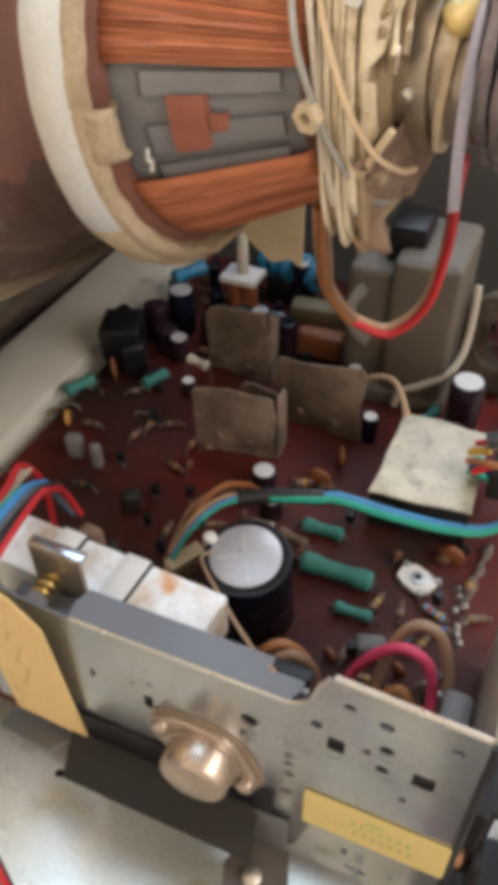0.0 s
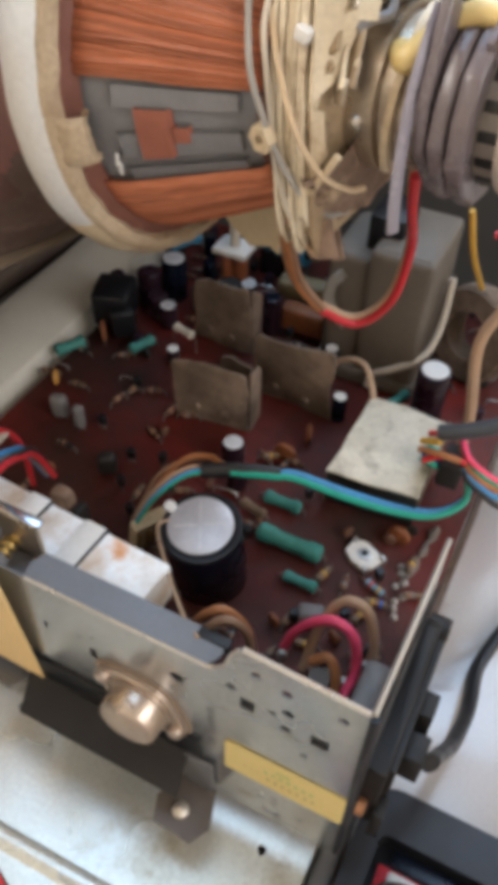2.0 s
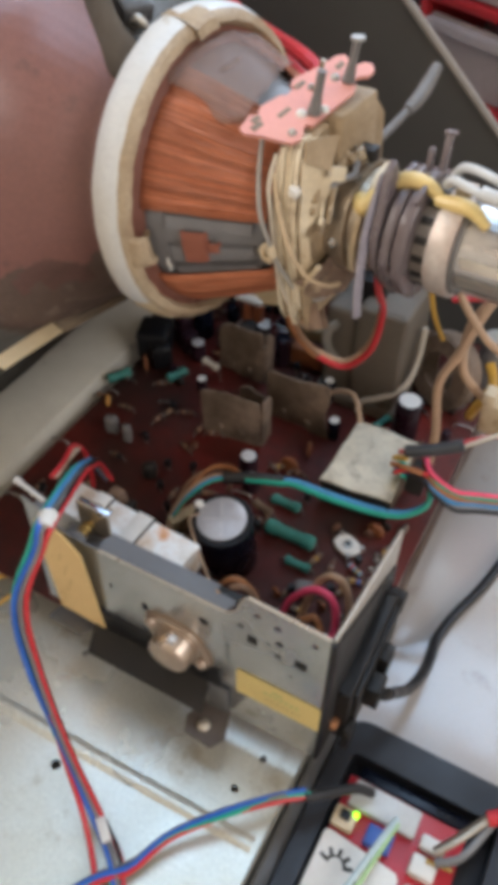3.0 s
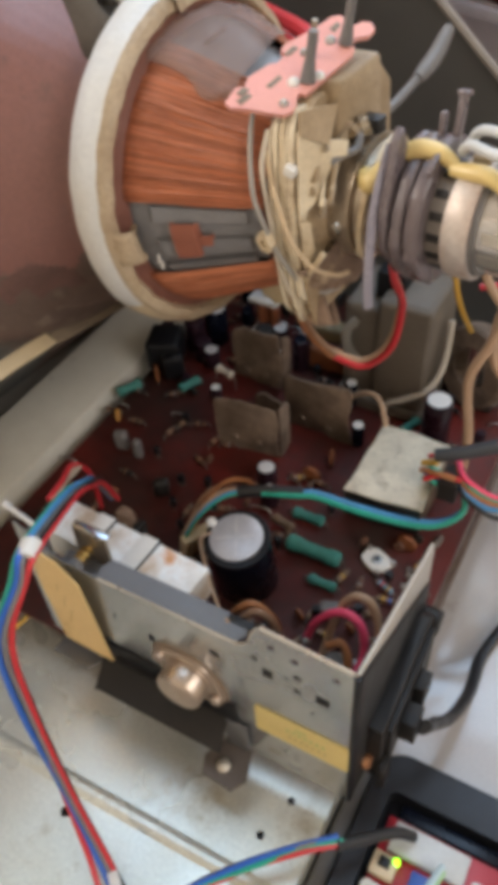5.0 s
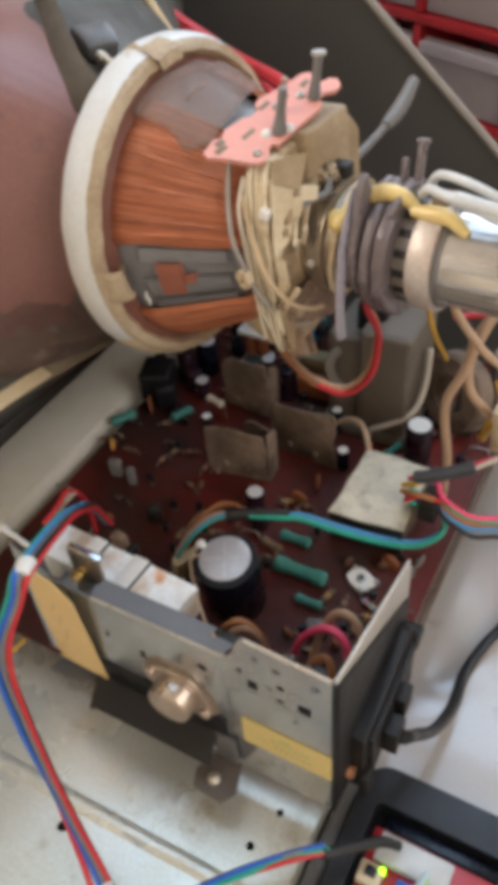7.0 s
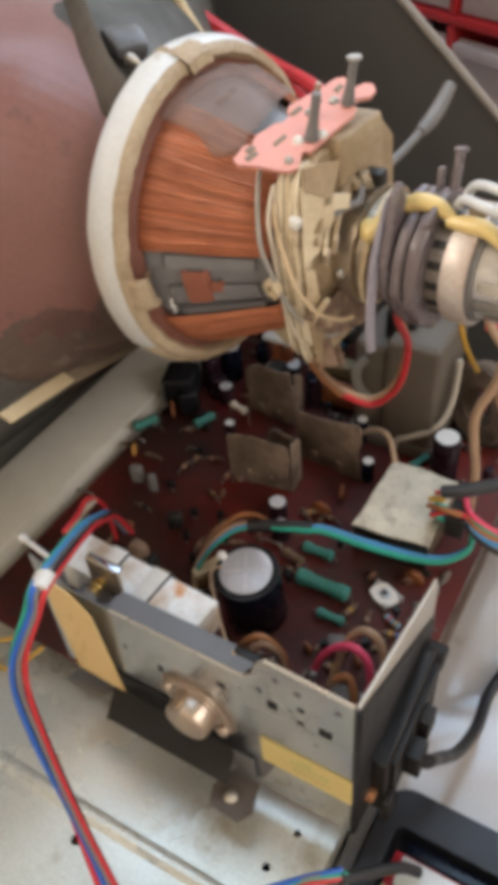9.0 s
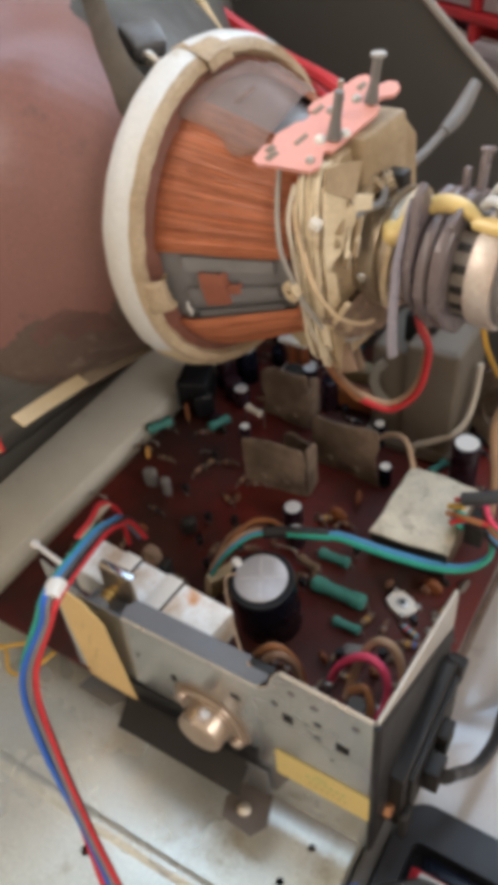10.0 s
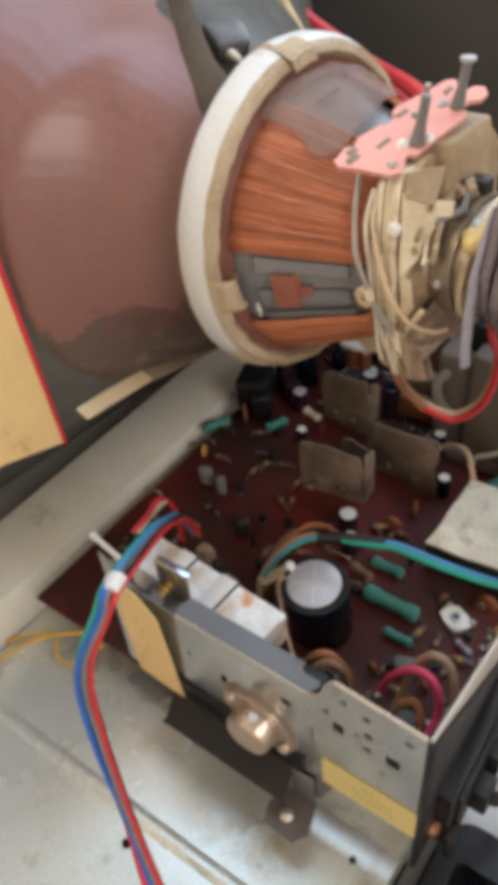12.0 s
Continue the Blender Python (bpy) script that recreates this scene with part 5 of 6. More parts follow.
# shield cover
sh = thing("shield_cover", (-42, 162, 25), "stained flat metal shield cover above the board", "shield")
bm = slab([(-63, 134), (-21, 137.5), (-22, 188), (-61.5, 190)], 0.9, pose(0, 0, 0.0475))
part("cover", dented(bm, 1.5, 60, 6), SHIELD, sh)
part("side", box(-62.6, 135, 27, -62, 188, 47.3), DUSTY, sh)
# Front side is black: the shadow under the cover is put into its colour.
part("side", slab([(-62.5, 135.2), (-21.2, 138.2), (-21.2, 138.9), (-62.5, 135.9)], 19, pose(0, 0, 0.028)), MATTBLACK, sh)
part("leg", box(-22.6, 140, 25, -22, 186, 47.3), DUSTY, sh)

# flyback transformer
fb = thing("flyback_transformer", (-79, 248, 25), "tall grey potted flyback transformer with a ribbed front", "transformer")
part("body", dented(box(-105, 226, 25, -82, 272, 98, 4, seg=3), 0.5, 40), GREY, fb)
part("body_lobe", dented(box(-83, 222, 25, -51, 274, 106, 3, seg=3), 0.5, 40), GREY, fb, "taller grey lobe with a pale top")
part("top_cap", box(-79, 225, 105.5, -54, 270, 106.6, 0.5), GREY, fb)
part("core", box(-90, 236, 97, -72, 262, 116, 2), BLACK, fb, "black ferrite core on top")
part("base", box(-107, 220, 24.6, -49, 276, 34, 2), GREY, fb)
part("coil_cheek", lathe([(0, 14.5), (0, 19.5), (3.0, 19.5), (3.6, 18.6), (3.6, 14.5)], pose(-0.084, 0.2232, 0.076, 0, 0, -90), 24, arc=(-68, 52)), LGREY, fb, "round pale grey cheek")
solo("grey_lead", tube([(-73, 218, 28), (-71, 218.5, 37), (-62, 219, 43), (-51, 224, 49), (-46, 232, 56), (-45, 240, 68), (-46, 246, 88)], 1.9, 10, 6), W_WHITE, "pale grey high-voltage lead beside the transformer", "wire")
# ferrite coil and blue coil behind
fc = thing("ferrite_coil", (-176, 268, 25), "small copper coil with white bobbin and pale ferrite rod", "coil")
part("bobbin", box(-189, 258, 52, -167, 276, 56, 1), WPLAST, fc)
for dx in (-4.5, 4.5):
    part("winding", lathe([(0, 4), (22, 4)], upright(-178 + dx, 267, 30), 18), COPPER, fc)
part("rod", can(-178, 267, 56, 84, 3.2, 0.6, 14), W_WHITE, fc)
part("base", box(-188, 258, 25, -168, 276, 30, 1), WPLAST, fc)
bl = thing("blue_coil", (-150, 296, 25), "bright blue wound linearity coil", "coil")
for k in range(5):
    part("turn_section", lathe([(k * 8, 6), (k * 8, 9.5), (k * 8 + 3, 10.2), (k * 8 + 6, 9.5), (k * 8 + 6, 6)], pose(-0.178, 0.3, 0.048, 0, 0, -10), 20), BLUEC, bl)
part("core", tube([(-182, 301, 48), (-134, 292, 48)], 5, 12, 1), MATTBLACK, bl)
part("stand", box(-172, 290, 25, -144, 304, 42, 1), MATTBLACK, bl)
cb = thing("toroid_coil", (-32, 262, 25), "dusty grey wound coil ring behind the wires", "coil")
TO = pose(-0.030, 0.258, 0.052, 0, 10, 60)
part("ring", dented(lathe([(-7, 13), (-7, 24), (-5, 26), (5, 26), (7, 24), (7, 13), (-7, 13)], TO, 36), 1.0, 60), DUSTY, cb)
part("foot", box(-45, 248, 25, -15, 268, 31, 2), MATTBLACK, cb)
# pale cardboard pieces behind the yoke
for x, y, z, a in ((-150, 312, 92, 20), (-130, 316, 84, 10)):
    solo("pale_connector", box(-15, -3, -6, 15, 3, 6, 0.8, pose(x / 1000, y / 1000, z / 1000, 10, -20, a)), CREAM, "pale cream plastic piece behind the yoke", "plastic piece")

# ---- wires ----
def loom(name, label, strands, category="wire"):
    """A bundle that moves together: one strand a part."""
    p0 = strands[0][0][0]
    th = thing(name, p0, label, category)
    for pts, r, m in strands:
        part("strand", tube(pts, r, 8, 7), m, th)
    return th


def beside(pts, dx, dy, dz, jig=0.0, seed=0):
    rnd = random.Random(seed)
    return [(x + dx + rnd.uniform(-jig, jig), y + dy + rnd.uniform(-jig, jig), z + dz + rnd.uniform(-jig, jig)) for x, y, z in pts]


# multicoloured bundle over the bracket, down to the plate
B0 = [(-158, 64, 66), (-156, 55, 88), (-144, 38, 109), (-128, 14, 134), (-108, -24, 158), (-107, -34, 150), (-110, -46, 130), (-107, -52, 92), (-95, -59, 46), (-78, -68, 14), (-61, -78, 6), (-50, -92, 4), (-40, -110, 3.4)]
bd = loom("wire_bundle", "bundle of blue green red and grey wires with a white tie", [
    (beside(B0, -2.8, -0.4, 0, 0.6, 1), 1.15, W_GREEN), (beside(B0, -1.0, -1.6, 0.6, 0.8, 2), 1.25, W_BLUE), (beside(B0, 2.4, 0.4, -0.6, 0.7, 3), 1.2, W_RED),
    (beside(B0, 0.8, -0.8, 0.8, 0.8, 4), 0.9, W_GREY), (beside(B0, -2.6, 1.2, -0.4, 0.7, 6), 1.1, W_SKY), (beside(B0, 1.6, 1.8, 0.2, 0.7, 7), 0.9, W_BLACK)])
part("cable_tie", tube([(-109, -22.5, 157.2), (-106.4, -29, 157.4)], 4.4, 12, 1, flat=0.8), WPLAST, bd, "white cable tie")
part("connector", box(-2.2, -5.5, -1.6, 2.2, 5.5, 1.6, 0.5, pose(-0.070, -0.0725, 0.0115, 0, 0, 52)), WPLAST, bd, "small white in-line connector")
R0 = [(-75, -110, 3), (-62, -90, 5), (-51, -79, 6), (-42, -61, 10), (-24, -42, 15), (-8, -27, 17), (4, -17, 15)]
ld = loom("tester_lead", "red blue green lead running from the tester to the bundle", [
    (beside(R0, 0, 0, 0, 0.4, 8), 1.3, W_RED), (beside(R0, -1.8, 1.6, 0.9, 0.8, 9), 1.3, W_BLUE), (beside(R0, 0.5, 2.0, 0, 0.6, 10), 1.3, W_GREEN), (beside(R0, -1.4, 2.6, 0, 0.6, 12), 1.2, W_GREY)])
part("sleeve", tube([(3, -18, 15), (12, -8, 9), (22, 3, 1), (29, 7, -5)], 2.5, 10, 6), W_BLACK, ld, "dark grey sleeve")
loom("red_wire", "single red wire lying across the base plate", [([(-101, -56, 66), (-96, -61, 42), (-79, -74, 12), (-62, -91, 4), (-50, -109, 3)], 1.3, W_RED)])
loom("bundle_tail", "short red and white wire ends beside the resistor", [([(-178, 72, 40), (-172, 66, 74), (-166, 52, 98), (-160, 38, 103), (-158, 26, 104)], 1.3, W_RED), ([(-168, 56, 92), (-163, 42, 98), (-160, 30, 100)], 1.9, W_WHITE)])
cn = thing("plug_block", (-150, 62, 25), "pale plug block with wires behind the resistor", "connector")
part("body", dented(box(-157, 59, 25, -148, 67, 60, 2.5), 1.2, 80, 2), MATS["dirty_paper"], cn)
part("contact", box(-146, 59, 25, -142, 66, 54, 0.6), MATTBLACK, cn)
# ribbon loom over the board
L0 = [(-123, 72, 45), (-119, 83, 53), (-110, 95, 60), (-94, 104, 61), (-78, 111, 60), (-70, 116, 58), (-49, 125, 48), (-27, 135, 39), (-12, 143, 37), (-3, 152, 42), (-6, 161, 50)]
lm = loom("ribbon_loom", "blue green and black wire loom with a black sleeve", [
    (beside(L0[3:], 0, -1.6, 0.8, 0.3, 21), 1.5, W_GREEN), (beside(L0[3:], 0, 0.8, 1.2, 0.3, 22), 1.5, W_SKY), (beside(L0[3:], 0, 2.4, 0, 0.3, 23), 1.4, W_BLACK), (beside(L0[3:], 0, 0.2, -1, 0.3, 24), 1.3, W_BLUE),
    (beside(L0[:5], 0.6, -1.0, 0.4, 0.5, 25), 0.8, W_GREEN), (beside(L0[:5], -0.6, 0.6, 0.6, 0.5, 26), 0.8, W_SKY), (beside(L0[:5], -2.2, 2.0, 0.2, 0.5, 27), 0.8, W_TAN), (beside(L0[:5], -1.2, 3.2, 0.6, 0.6, 28), 0.8, W_ORANGE)])
part("sleeve", tube([(-106, 98.5, 60.5), (-98, 102.5, 61.5), (-88, 107, 61.5), (-76, 113, 60)], 3.2, 10, 6, flat=0.8), W_BLACK, lm, "black heat-shrink sleeve")
loom("orange_wires", "orange and tan wires running into the loom", [([(-126, 80, 34), (-124, 92, 48), (-118, 106, 55), (-108, 110, 57), (-100, 106, 60)], 1.3, W_ORANGE), ([(-130, 78, 34), (-126, 96, 50), (-116, 110, 52), (-104, 112, 54), (-98, 105, 60)], 1.2, W_BROWN)])
pc = thing("plug_strip", (-124, 78, 25), "tan plug strip standing beside the large capacitor", "connector")
part("body", dented(box(-8, -3, 0, 8, 3, 20, 0.8, pose(-0.124, 0.079, 0.025, 14, 0, 62)), 0.4, 90), TAPE, pc)
for k in range(4):
    part("contact", box(-7 + 4 * k, -3.4, 3, -5 + 4 * k, -3.0, 16, m=pose(-0.124, 0.079, 0.025, 14, 0, 62)), BRASS, pc)
# connector and wires at the right
loom("sleeved_loom", "red yellow and orange wires in a dark sleeve beside the shield", [
    ([(-26, 158, 68), (-18, 156, 74), (-2, 160, 82), (12, 168, 88), (30, 178, 92)], 1.3, W_RED), ([(-27, 156, 66), (-17, 154, 73), (0, 160, 80), (14, 166, 90), (32, 180, 96)], 1.2, W_WHITE),
    ([(-28, 154, 66), (-20, 152, 71)], 1.5, W_YEL), ([(-28, 152, 63), (-18, 150, 66), (-10, 152, 64)], 1.5, W_ORANGE), ([(-25, 149, 60), (-16, 152, 64), (-8, 156, 60)], 1.4, W_RED)])
solo("dark_sleeve", tube([(-22, 155, 73), (-10, 157, 78), (6, 163, 85)], 3.6, 12, 6), mat("dark_shrink", (0.055, 0.06, 0.068), 0.5, var=0.3), "dark grey heat-shrink sleeve on a loom", "sleeve")
RR = [(-12, 164, 60), (-8, 158, 57), (0, 155, 54), (10, 158, 48), (22, 168, 42), (60, 205, 20), (95, 250, 0)]
loom("right_wires", "red green orange and blue wires leaving over the bench", [(beside(RR, 0, 1.8, 4, 0.5, 31), 1.5, W_PINK), (beside(RR, 0.5, 1.4, 2, 0.5, 32), 1.5, W_GREEN), (beside(RR, 0, 0, 0, 0.5, 33), 1.5, W_ORANGE), (beside(RR, 0, -1.6, -1.6, 0.5, 34), 1.5, W_SKY), (beside(RR, 2, -4, -4, 0.8, 35), 1.3, W_BLACK)])
kp = thing("shield_plug", (-16, 160, 48), "dark blue plug with green wires on the shield", "connector")
part("body", box(-18, 150, 47, -8, 166, 60, 1), MATTBLACK, kp)
for k in range(3):
    part("wire", tube([(-18, 152 + 4 * k, 56), (-24, 150 + 4 * k, 60), (-26, 155 + 3 * k, 54), (-18, 158 + 2 * k, 50)], 1.2, 8, 6), (W_GREEN, W_BLUE, W_GREEN)[k], kp)
# tan cables in the right background
loom("tan_cable", "thick tan cable looping up beside the neck", [([(-14, 188, 30), (-15, 191, 58), (-20, 191, 95), (-14, 195, 116), (-8, 200, 140), (-2, 206, 152), (14, 214, 158), (40, 230, 150)], 2.6, W_TAN)])
loom("tan_cable", "thick tan cable looping down past the neck", [([(4, 204, 156), (-9, 208, 140), (-14, 206, 122), (-11, 200, 105), (-3, 199, 95), (10, 203, 85), (30, 215, 80)], 2.6, W_TAN)])
loom("tan_cable", "tan cable crossing behind the neck", [([(-20, 170, 180), (-14, 168, 168), (0, 170, 150), (12, 176, 138)], 2.0, W_TAN)])
loom("red_wire", "red wire behind the tan cables", [([(-30, 225, 128), (-10, 232, 130), (10, 232, 126), (40, 236, 118)], 1.8, W_RED)])
loom("yellow_wires", "yellow and ochre wires behind the neck", [([(-38, 200, 150), (-34, 206, 128), (-28, 214, 108)], 1.4, W_YEL), ([(0, 222, 96), (6, 214, 88), (2, 208, 76), (-2, 214, 60)], 3.0, W_YEL), ([(14, 226, 118), (8, 232, 104), (12, 228, 92)], 2.4, W_YEL)])
wp = thing("white_plug", (14, 204, 80), "cream plastic plug hanging beside the cables", "connector")
part("body", dented(box(6, 192, 70, 24, 206, 92, 2), 0.8, 90, 1), CREAM, wp)
part("latch", box(5, 190, 92, 12, 200, 100, 1), CREAM, wp)
sk2 = thing("white_socket", (12, 226, 110), "small white socket with two dark holes", "connector")
part("body", box(2, 218, 104, 22, 222, 118, 1), WPLAST, sk2)
for x in (7, 15):
    part("hole", lathe([(0, 2.6), (0.4, 2.6), (0.4, 0.05)], pose(x / 1000, 0.2179, 0.111, 0, 0, -90), 12), BLACK, sk2)
# red loop under the yoke
LP = [(-88, 128, 172), (-90, 139, 150), (-93, 157, 125), (-86, 168, 106), (-71, 175, 99), (-58, 177, 114), (-53, 173, 143), (-50, 150, 172), (-48, 138, 190)]
loom("red_loop", "red and tan wire loop hanging below the yoke", [(LP[3:], 1.8, W_RED), (beside(LP[3:], -1.5, 1.4, 2.4, 0.2, 41), 1.5, W_TAN), (LP[:4], 2.0, W_ORANGE), (beside(LP[:4], -2, 1.5, 0, 0.3, 42), 1.6, W_TAN), (beside(LP[:4], 2, 0, 1, 0.3, 43), 1.5, W_BROWN)])
# heater wires beside the bracket
loom("crimson_loop", "crimson wire loop behind the bracket", [([(-46, 56, 30), (-42, 57, 44), (-34, 58, 56), (-26, 58, 60), (-19, 56, 56), (-16, 52, 42), (-18, 42, 34)], 2.0, W_PINK)])
loom("tan_loop", "tan wire loops behind the bracket", [([(-36, 52, 28), (-34, 62, 48), (-28, 66, 62), (-19, 66, 62), (-13, 62, 48), (-13, 56, 30)], 2.0, W_TAN), ([(-32, 48, 44), (-26, 50, 48), (-21, 46, 42), (-20, 40, 30)], 2.0, W_ORANGE)])
solo("grey_tube", tube([(-28, 54, 24), (-27, 44, 42)], 4.2, 12, 1), RUBBER, "grey sleeve between the wire loops", "sleeve")
solo("blue_grey_block", dented(box(-13, 30, 25, -3, 56, 52, 2.5), 0.5, 60, 1), RUBBER, "blue-grey moulded block inside the bracket", "block")
loom("fine_wire", "thin pale wire over the bracket flange", [([(-103, 69, 63), (-100, 55, 75), (-79, 30, 92), (-62, 12, 104), (-54, 6, 108.6)], 0.6, W_TAN)])
loom("brown_wires", "brown wire loops behind the bracket notch", [([(-70, 34, 40), (-66, 30, 66), (-60, 34, 72), (-53, 36, 66), (-49, 34, 52), (-48, 38, 30)], 1.7, W_BROWN), ([(-78, 36, 40), (-72, 34, 62), (-64, 38, 70), (-56, 42, 58), (-54, 46, 30)], 1.7, W_ORANGE)])
loom("tan_lead", "tan lead running to the shield cover", [([(-90, 205, 46), (-80, 204, 54), (-70, 200, 56), (-62, 191, 49), (-61, 188, 46)], 1.6, W_TAN)])
# loose wires on the left
loom("yellow_wire", "loose orange-yellow wires beside the board corner", [([(-236, -30, 2), (-228, -14, 6), (-214, -4, 14), (-198, 4, 20), (-186, 10, 24)], 1.2, W_YEL), ([(-246, -22, 2), (-230, -4, 3), (-216, 0, 8), (-206, -8, 4), (-192, -6, 10), (-180, 6, 22)], 1.1, W_YEL)])
cc = thing("loose_connector", (-236, -32, 0), "worn cream connector lying on the base plate", "connector")
part("body", dented(box(-8, -6, 0, 8, 6, 10, 1.2, pose(-0.2365, -0.036, 0.0, 0, 0, 60)), 0.5, 80, 1), DIRTY, cc)
part("wire", tube([(-232, -44, 5), (-224, -48, 3), (-216, -54, 1.6)], 1.2, 8, 5), W_ORANGE, cc)

# ---- mains socket and cable ----
ms = thing("mains_socket", (8, 45, 20), "black plastic mains inlet on the bracket side", "socket")
part("housing", dented(slab([(16, 14), (70, 22), (74, 62), (68, 66), (14, 60)], 7, Matrix.Translation(mm(0.4, 0, 0)) @ Matrix(((0, 0, 1, 0), (1, 0, 0, 0), (0, 1, 0, 0), (0, 0, 0, 1))), 0.6), 0.3, 60), MATTBLACK, ms)
part("cover", dented(slab([(20, 22), (68, 28), (70, 58), (19, 54)], 2.6, Matrix.Translation(mm(7.2, 0, 0)) @ Matrix(((0, 0, 1, 0), (1, 0, 0, 0), (0, 1, 0, 0), (0, 0, 0, 1))), 0.5), 0.2, 60), MATTBLACK, ms)
part("ear", lathe([(0, 6), (7.5, 6), (8, 5.4), (8, 0.05)], pose(0.002, 0.076, 0.053, 0, 0, 0), 20), MATTBLACK, ms)
part("ear_hole", lathe([(8.1, 2.4), (8.3, 2.4), (8.3, 0.05)], pose(0.002, 0.076, 0.053, 0, 0, 0), 14), RUBBER, ms)
part("clip", box(9.6, 44, 36, 15, 54, 50, 0.6), MATTBLACK, ms)
part("plug", box(9.6, 29, 30, 17, 40, 46, 0.8), MATTBLACK, ms)
part("notch", box(7.2, 12, 14, 11, 20, 32, 0.6), MATTBLACK, ms)
solo("side_screw", lathe([(0, 3.4), (2.5, 3.2), (3.2, 1.6), (3.3, 0.05)], pose(0.0015, 0.0125, 0.033, 0, 0, 0), 14), COPPERY, "coppery screw in the bracket side", "screw")
solo("power_cable", tube([(19, 34, 40), (21, 44, 26), (26, 62, 4), (29, 88, -14), (28, 116, -25), (33, 140, -26), (41, 165, -26), (60, 240, -26), (120, 380, -26)], 4.0, 12, 6, flat=0.72), W_BLACK, "flat black power cable lying on the bench", "cable")

# ---- tester in a black tray ----
ty = thing("black_tray", (50, -40, -30), "black plastic tray with rounded corners on the bench", "tray")
part("floor", box(8, -138, -29.8, 98, 36, -17, 3), BLACK, ty)


def rounded(x0, y0, x1, y1, r):
    """A rectangle's outline with round corners."""
    return [(cx + r * math.cos(radians(a)), cy + r * math.sin(radians(a))) for cx, cy, a0 in ((x1 - r, y1 - r, 0), (x0 + r, y1 - r, 90), (x0 + r, y0 + r, 180), (x1 - r, y0 + r, 270)) for a in range(a0, a0 + 91, 15)]


part("rim", slab_holes(rounded(3.5, -142, 103, 41, 13), [rounded(13, -136, 88, 23, 4)], 12.5, pose(0, 0, -0.0205)), [mat("grey_black_rim", (0.022, 0.022, 0.026), 0.42, spec=0.35, var=0.4, scale=30), BLACK], ty, "raised dark rim with round corners")
part("skirt", slab(rounded(5, -140.5, 101.5, 39.5, 12), 10, pose(0, 0, -0.0298)), BLACK, ty)
part("slot", box(20, 15, -16.8, 78, 21.5, -14.5, 1), NAVY, ty, "dark glossy slot")
pb = thing("red_circuit_board", (45, 0, -17), "red circuit board with a clear connector and a lit lamp", "circuit board")
part("board", box(16, -60, -16.8, 76, 14.5, -15, 0.4), mat("red_board", (0.5, 0.02, 0.035), 0.35, var=0.25, scale=60), pb)
part("clear_connector", box(20, -1, -14.9, 54, 12.5, -10, 1), mat("clear_plastic", (0.66, 0.67, 0.66), 0.25, var=0.3, scale=60, alpha=0.85), pb, "cloudy clear connector")
part("button", box(16, -13, -14.9, 27, -3, -9, 1), CREAM, pb)
part("button_top", box(19, -9.5, -9.2, 24, -5, -7.4, 0.4), BLACK, pb)
part("lamp", lathe([(-5, 1.3), (1.0, 1.4), (1.8, 0.9), (2.1, 0.05)], upright(26, -4.6, -9.2), 12), glow("green_lamp", (0.4, 1.0, 0.02), 2.2), pb, "small lit green lamp")
part("blue_part", box(33, -14, -14.9, 46, -4, -9, 1), mat("blue_plastic", (0.05, 0.13, 0.5), 0.4, var=0.3), pb, "blue terminal block")
part("white_terminal", box(56, -16, -14.9, 68, -6, -8, 1.5), WPLAST, pb, "white screw terminal")
part("white_terminal", box(57, -3, -14.9, 69, 4, -9, 1.5), WPLAST, pb, "white screw terminal")
part("knob", lathe([(0, 4), (3, 4), (3.2, 2.2), (2.4, 2.0), (2.4, 0.05)], upright(60, -24, -14.9), 20), LGREY, pb, "grey trimmer knob")
cd = thing("white_card", (36, -55, -15), "white plastic card with black print on the tray", "card")
part("card", slab([(15, -102), (52, -104), (54, -102), (54, -21), (52, -18.5), (17, -15), (15, -17)], 3.2, pose(0, 0, -0.0148), 0.4), WPLAST, cd)
INK = mat("black_ink", (0.03, 0.03, 0.03), 0.6, var=0.2)
for k in range(5):
    a = radians(20 + 35 * k)
    part("print_mark", box(-0.9, 0, 0, 0.9, 3.2, 0.15, m=pose(0.026 + 0.0055 * math.cos(a), -0.030 + 0.0055 * math.sin(a), -0.0115, 0, 0, math.degrees(a) - 90)), INK, cd)
part("print_mark", slab([(26 + 5.6 * math.cos(radians(a)), -30 + 5.6 * math.sin(radians(a))) for a in range(10, 171, 16)] + [(26 + 3.8 * math.cos(radians(a)), -30 + 4.6 * math.sin(radians(a))) for a in range(170, 9, -16)], 0.15, pose(0, 0, -0.0115)), INK, cd)
for k, ch in enumerate("FPC"):
    cu = bpy.data.curves.new("print_letter", "FONT")
    cu.body, cu.size, cu.extrude = ch, 0.0085, 0.00006
    tmp = new("tmp_letter", cu)
    dg = bpy.context.evaluated_depsgraph_get()
    me = bpy.data.meshes.new_from_object(tmp.evaluated_get(dg))
    bpy.data.objects.remove(tmp)
    me.materials.clear()
    me.materials.append(INK)
    ob = new("print_letter", me)
    ob.parent = cd
    ob.matrix_basis = Matrix.Translation(mm(36 + 7.2 * k, -36.5 - 0.6 * k, -11.45) - origin_of(cd))
loom("clear_lead", "pale blue-green lead across the tester", [([(44, 2, -6), (40, -14, -3), (35, -34, -5), (28, -60, -8), (24, -90, -10)], 1.6, mat("pale_lead", (0.5, 0.62, 0.66), 0.3, var=0.3)), ([(45, 0, -6), (42, -16, -4), (38, -36, -6), (31, -62, -9)], 1.2, mat("lime_lead", (0.4, 0.6, 0.3), 0.3, var=0.3))])
cp = thing("probe_clip", (74, 4, -6), "metal crocodile clip with a red boot", "clip")
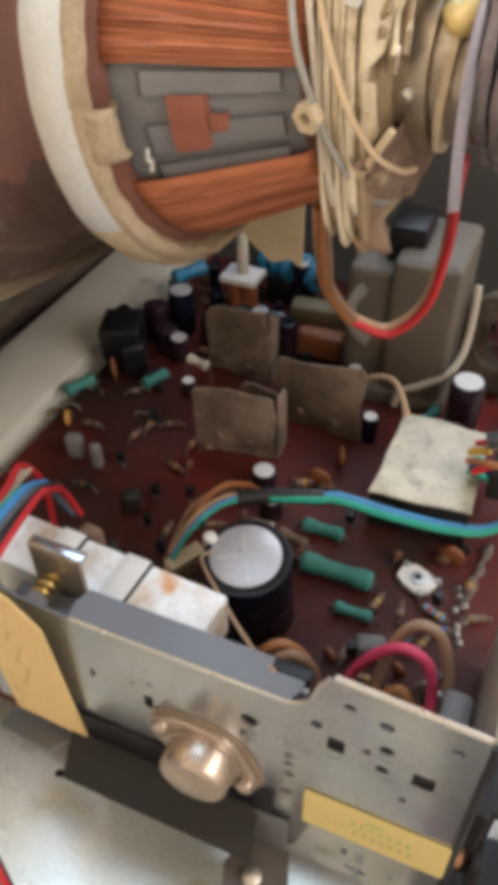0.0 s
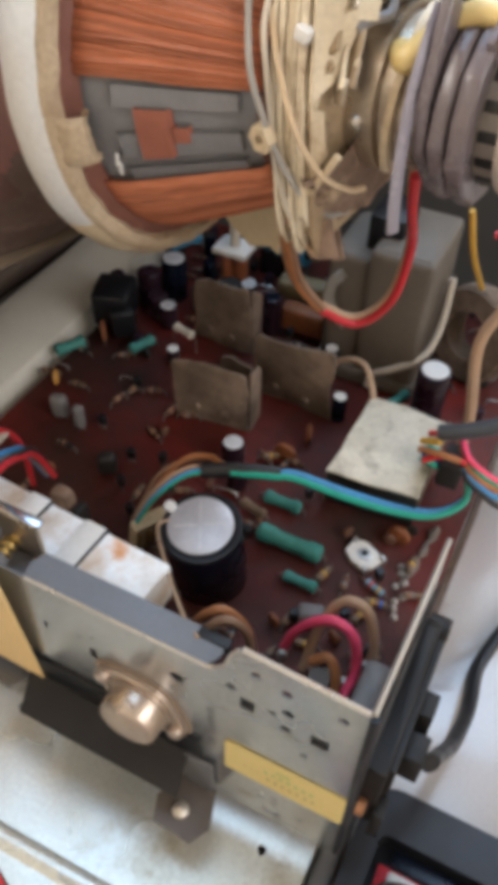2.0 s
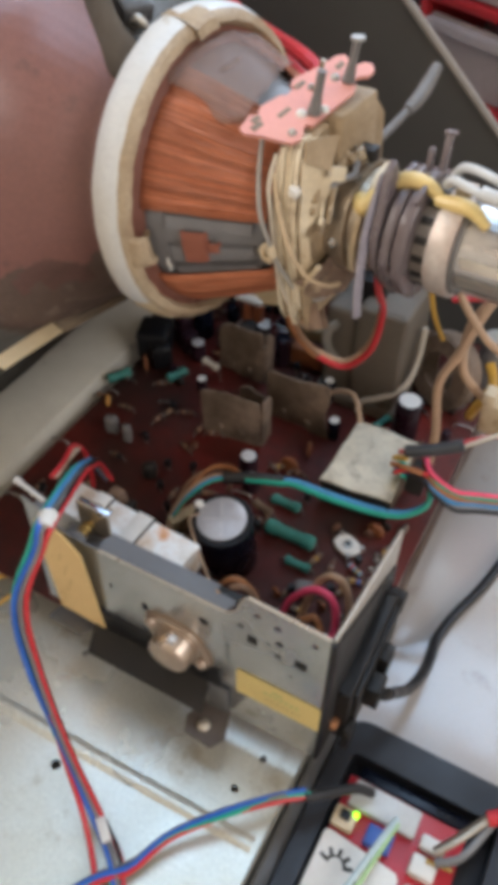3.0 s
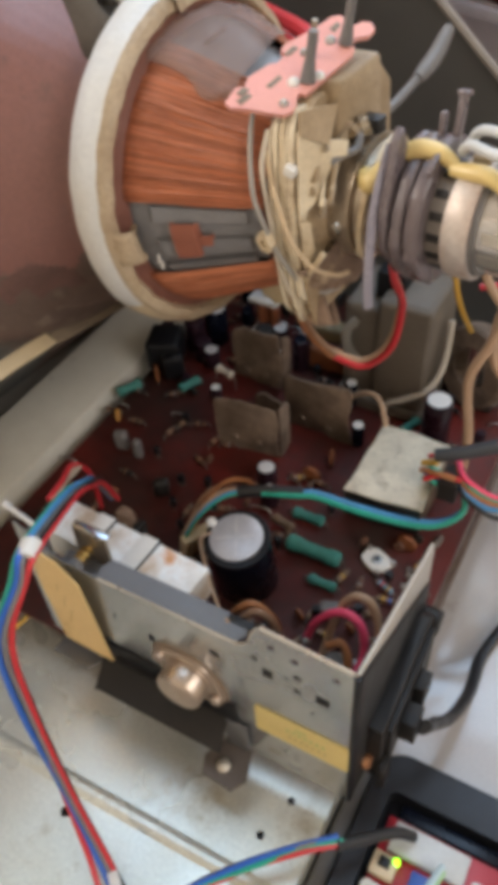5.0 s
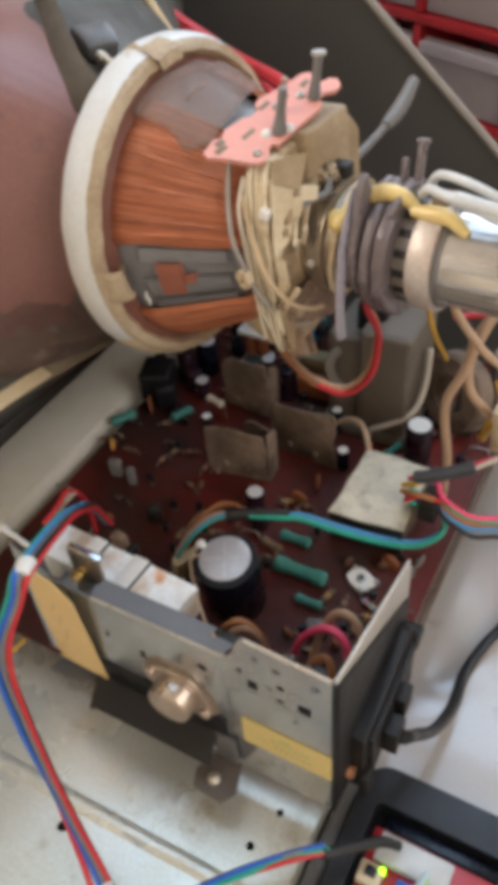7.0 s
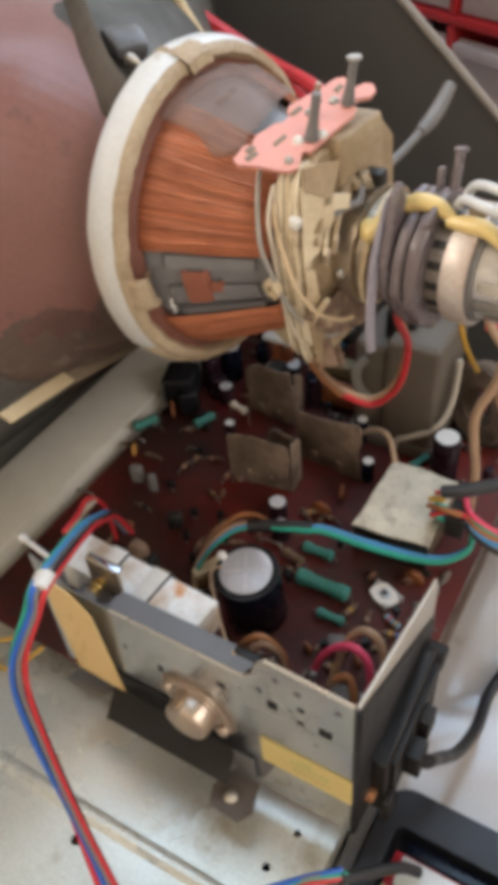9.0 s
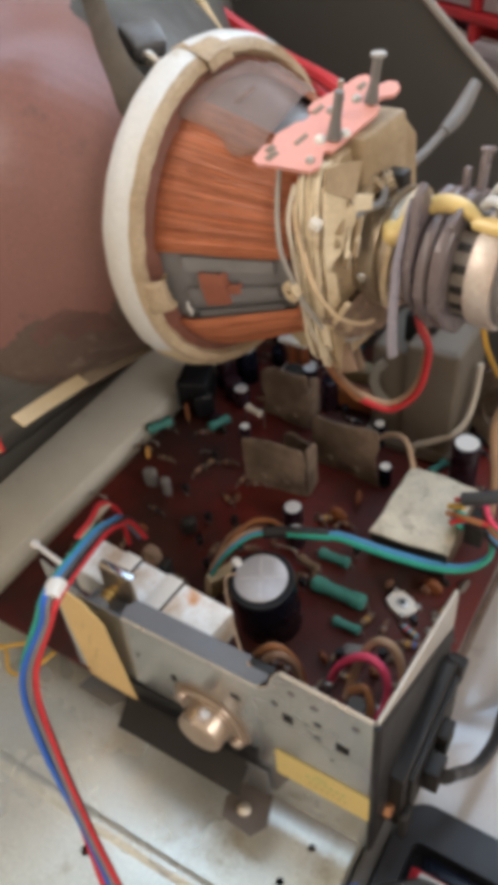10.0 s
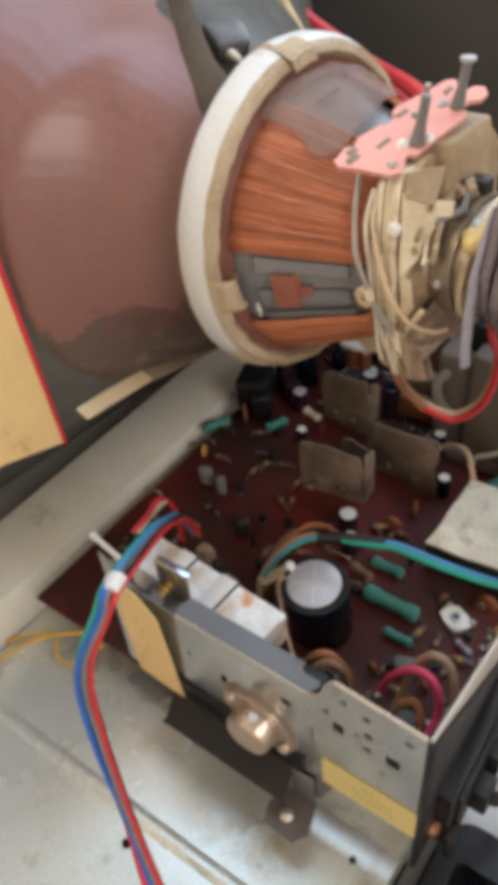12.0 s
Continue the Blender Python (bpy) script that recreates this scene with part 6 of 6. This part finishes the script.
part("jaw", tube([(64, -4, -4), (72, 6, -1), (82, 22, 0)], 2.6, 10, 4, flat=0.6), TARNISH, cp)
part("jaw", tube([(66, -8, -6), (76, 0, -5), (84, 20, -2)], 2.2, 10, 4, flat=0.6), DSTEEL, cp)
part("tip", tube([(62, -8, -8), (74, -7, -7)], 1.2, 8, 1), BRASS, cp)
part("boot", tube([(81, 20, 0), (98, 30, 2), (150, 50, -10)], 3.6, 10, 5), W_RED, cp, "red rubber boot and wire")
solo("wooden_block", dented(box(104, -150, -29.9, 190, 16, -14, 1.5), 0.4, 20), WOOD, "pale wooden board on the bench", "board")

# ---- background ----
pn = thing("leaning_board", (-200, 352, -30), "dark grey board standing behind the chassis", "board")
PN = Matrix.Translation(mm(0, 352, 0)) @ Matrix.Rotation(radians(90), 4, "X")
part("sheet", slab([(-330, -29), (165, -29), (120, 14), (-48, 166), (-132, 242), (-280, 376), (-330, 376)], -5, PN), DARKWALL, pn)
part("edge_strip", tube([(120, 351, 16), (-48, 351, 168), (-132, 351, 244), (-280, 351, 378)], 2.6, 8, 1), mat("grey_edge", (0.3, 0.27, 0.24), 0.5, var=0.3), pn, "pale grey edge strip")
og = thing("drawer_organiser", (0, 600, -30), "clear plastic drawer organiser with red frames", "organiser")
part("back", box(-330, 640, -29.8, 120, 650, 420, 2), mat("mauve_back", (0.5, 0.42, 0.46), 0.6, var=0.3, scale=8), og)
for r in range(5):
    z = 17 + r * 74
    part("shelf", box(-330, 556, z, 120, 640, z + 8, 1.5), W_RED, og, "red plastic shelf edge")
    for c in range(4):
        x = -322 + c * 110
        dr = part("drawer", box(x, 560, z + 10, x + 98, 566, z + 64, 2), CLEAR, og, "clear drawer front")
        part("lip", box(x, 553, z + 52, x + 98, 560, z + 62, 2), CLEAR, dr)
        part("upright", box(x + 99.5, 556, z + 9, x + 107, 640, z + 73, 1), W_RED, og)
part("side_panel", box(121, 556, -29.8, 126, 650, 420, 1), W_RED, og)
og.location = mm(-70, 590, -30)
og.rotation_euler = (0, 0, radians(-27))
# red high-voltage lead
loom("red_cable", "thick red high-voltage cable behind the yoke", [([(-300, 300, 296), (-240, 262, 268), (-206, 250, 255), (-161, 240, 243), (-123, 220, 239), (-104, 214, 222), (-88, 214, 204), (-76, 216, 193), (-60, 225, 178)], 3.6, W_RED), ([(-250, 262, 288), (-214, 250, 264), (-176, 246, 246), (-140, 232, 231), (-118, 224, 224)], 3.2, W_RED)])
solo("tan_rod", tube([(-206, 214, 296), (-195, 216, 274), (-184, 218, 256), (-178, 219, 244)], 2.4, 10, 4), TAPE, "tan rod beside the tube funnel", "rod")
ck = thing("spring_clip", (-200, 178, 262), "grey metal earth clip on the tube funnel", "clip")
part("bar", box(-15, -4, -3, 15, 4, 3, 1, pose(-0.207, 0.184, 0.268, 0, 20, 50)), DSTEEL, ck)
part("plate", box(-11, -7, -1.5, 11, 7, 1.5, 0.8, pose(-0.196, 0.172, 0.262, 25, 10, 20)), RUBBER, ck)
part("bolt", lathe([(0, 3), (4, 3), (5, 1.5), (5.1, 0.05)], pose(-0.190, 0.168, 0.266, 0, -60, -60), 10), BRIGHT, ck)
part("strap", tube([(-214, 196, 272), (-232, 150, 268), (-240, 110, 245)], 3.0, 8, 5, flat=0.3), DSTEEL, ck)
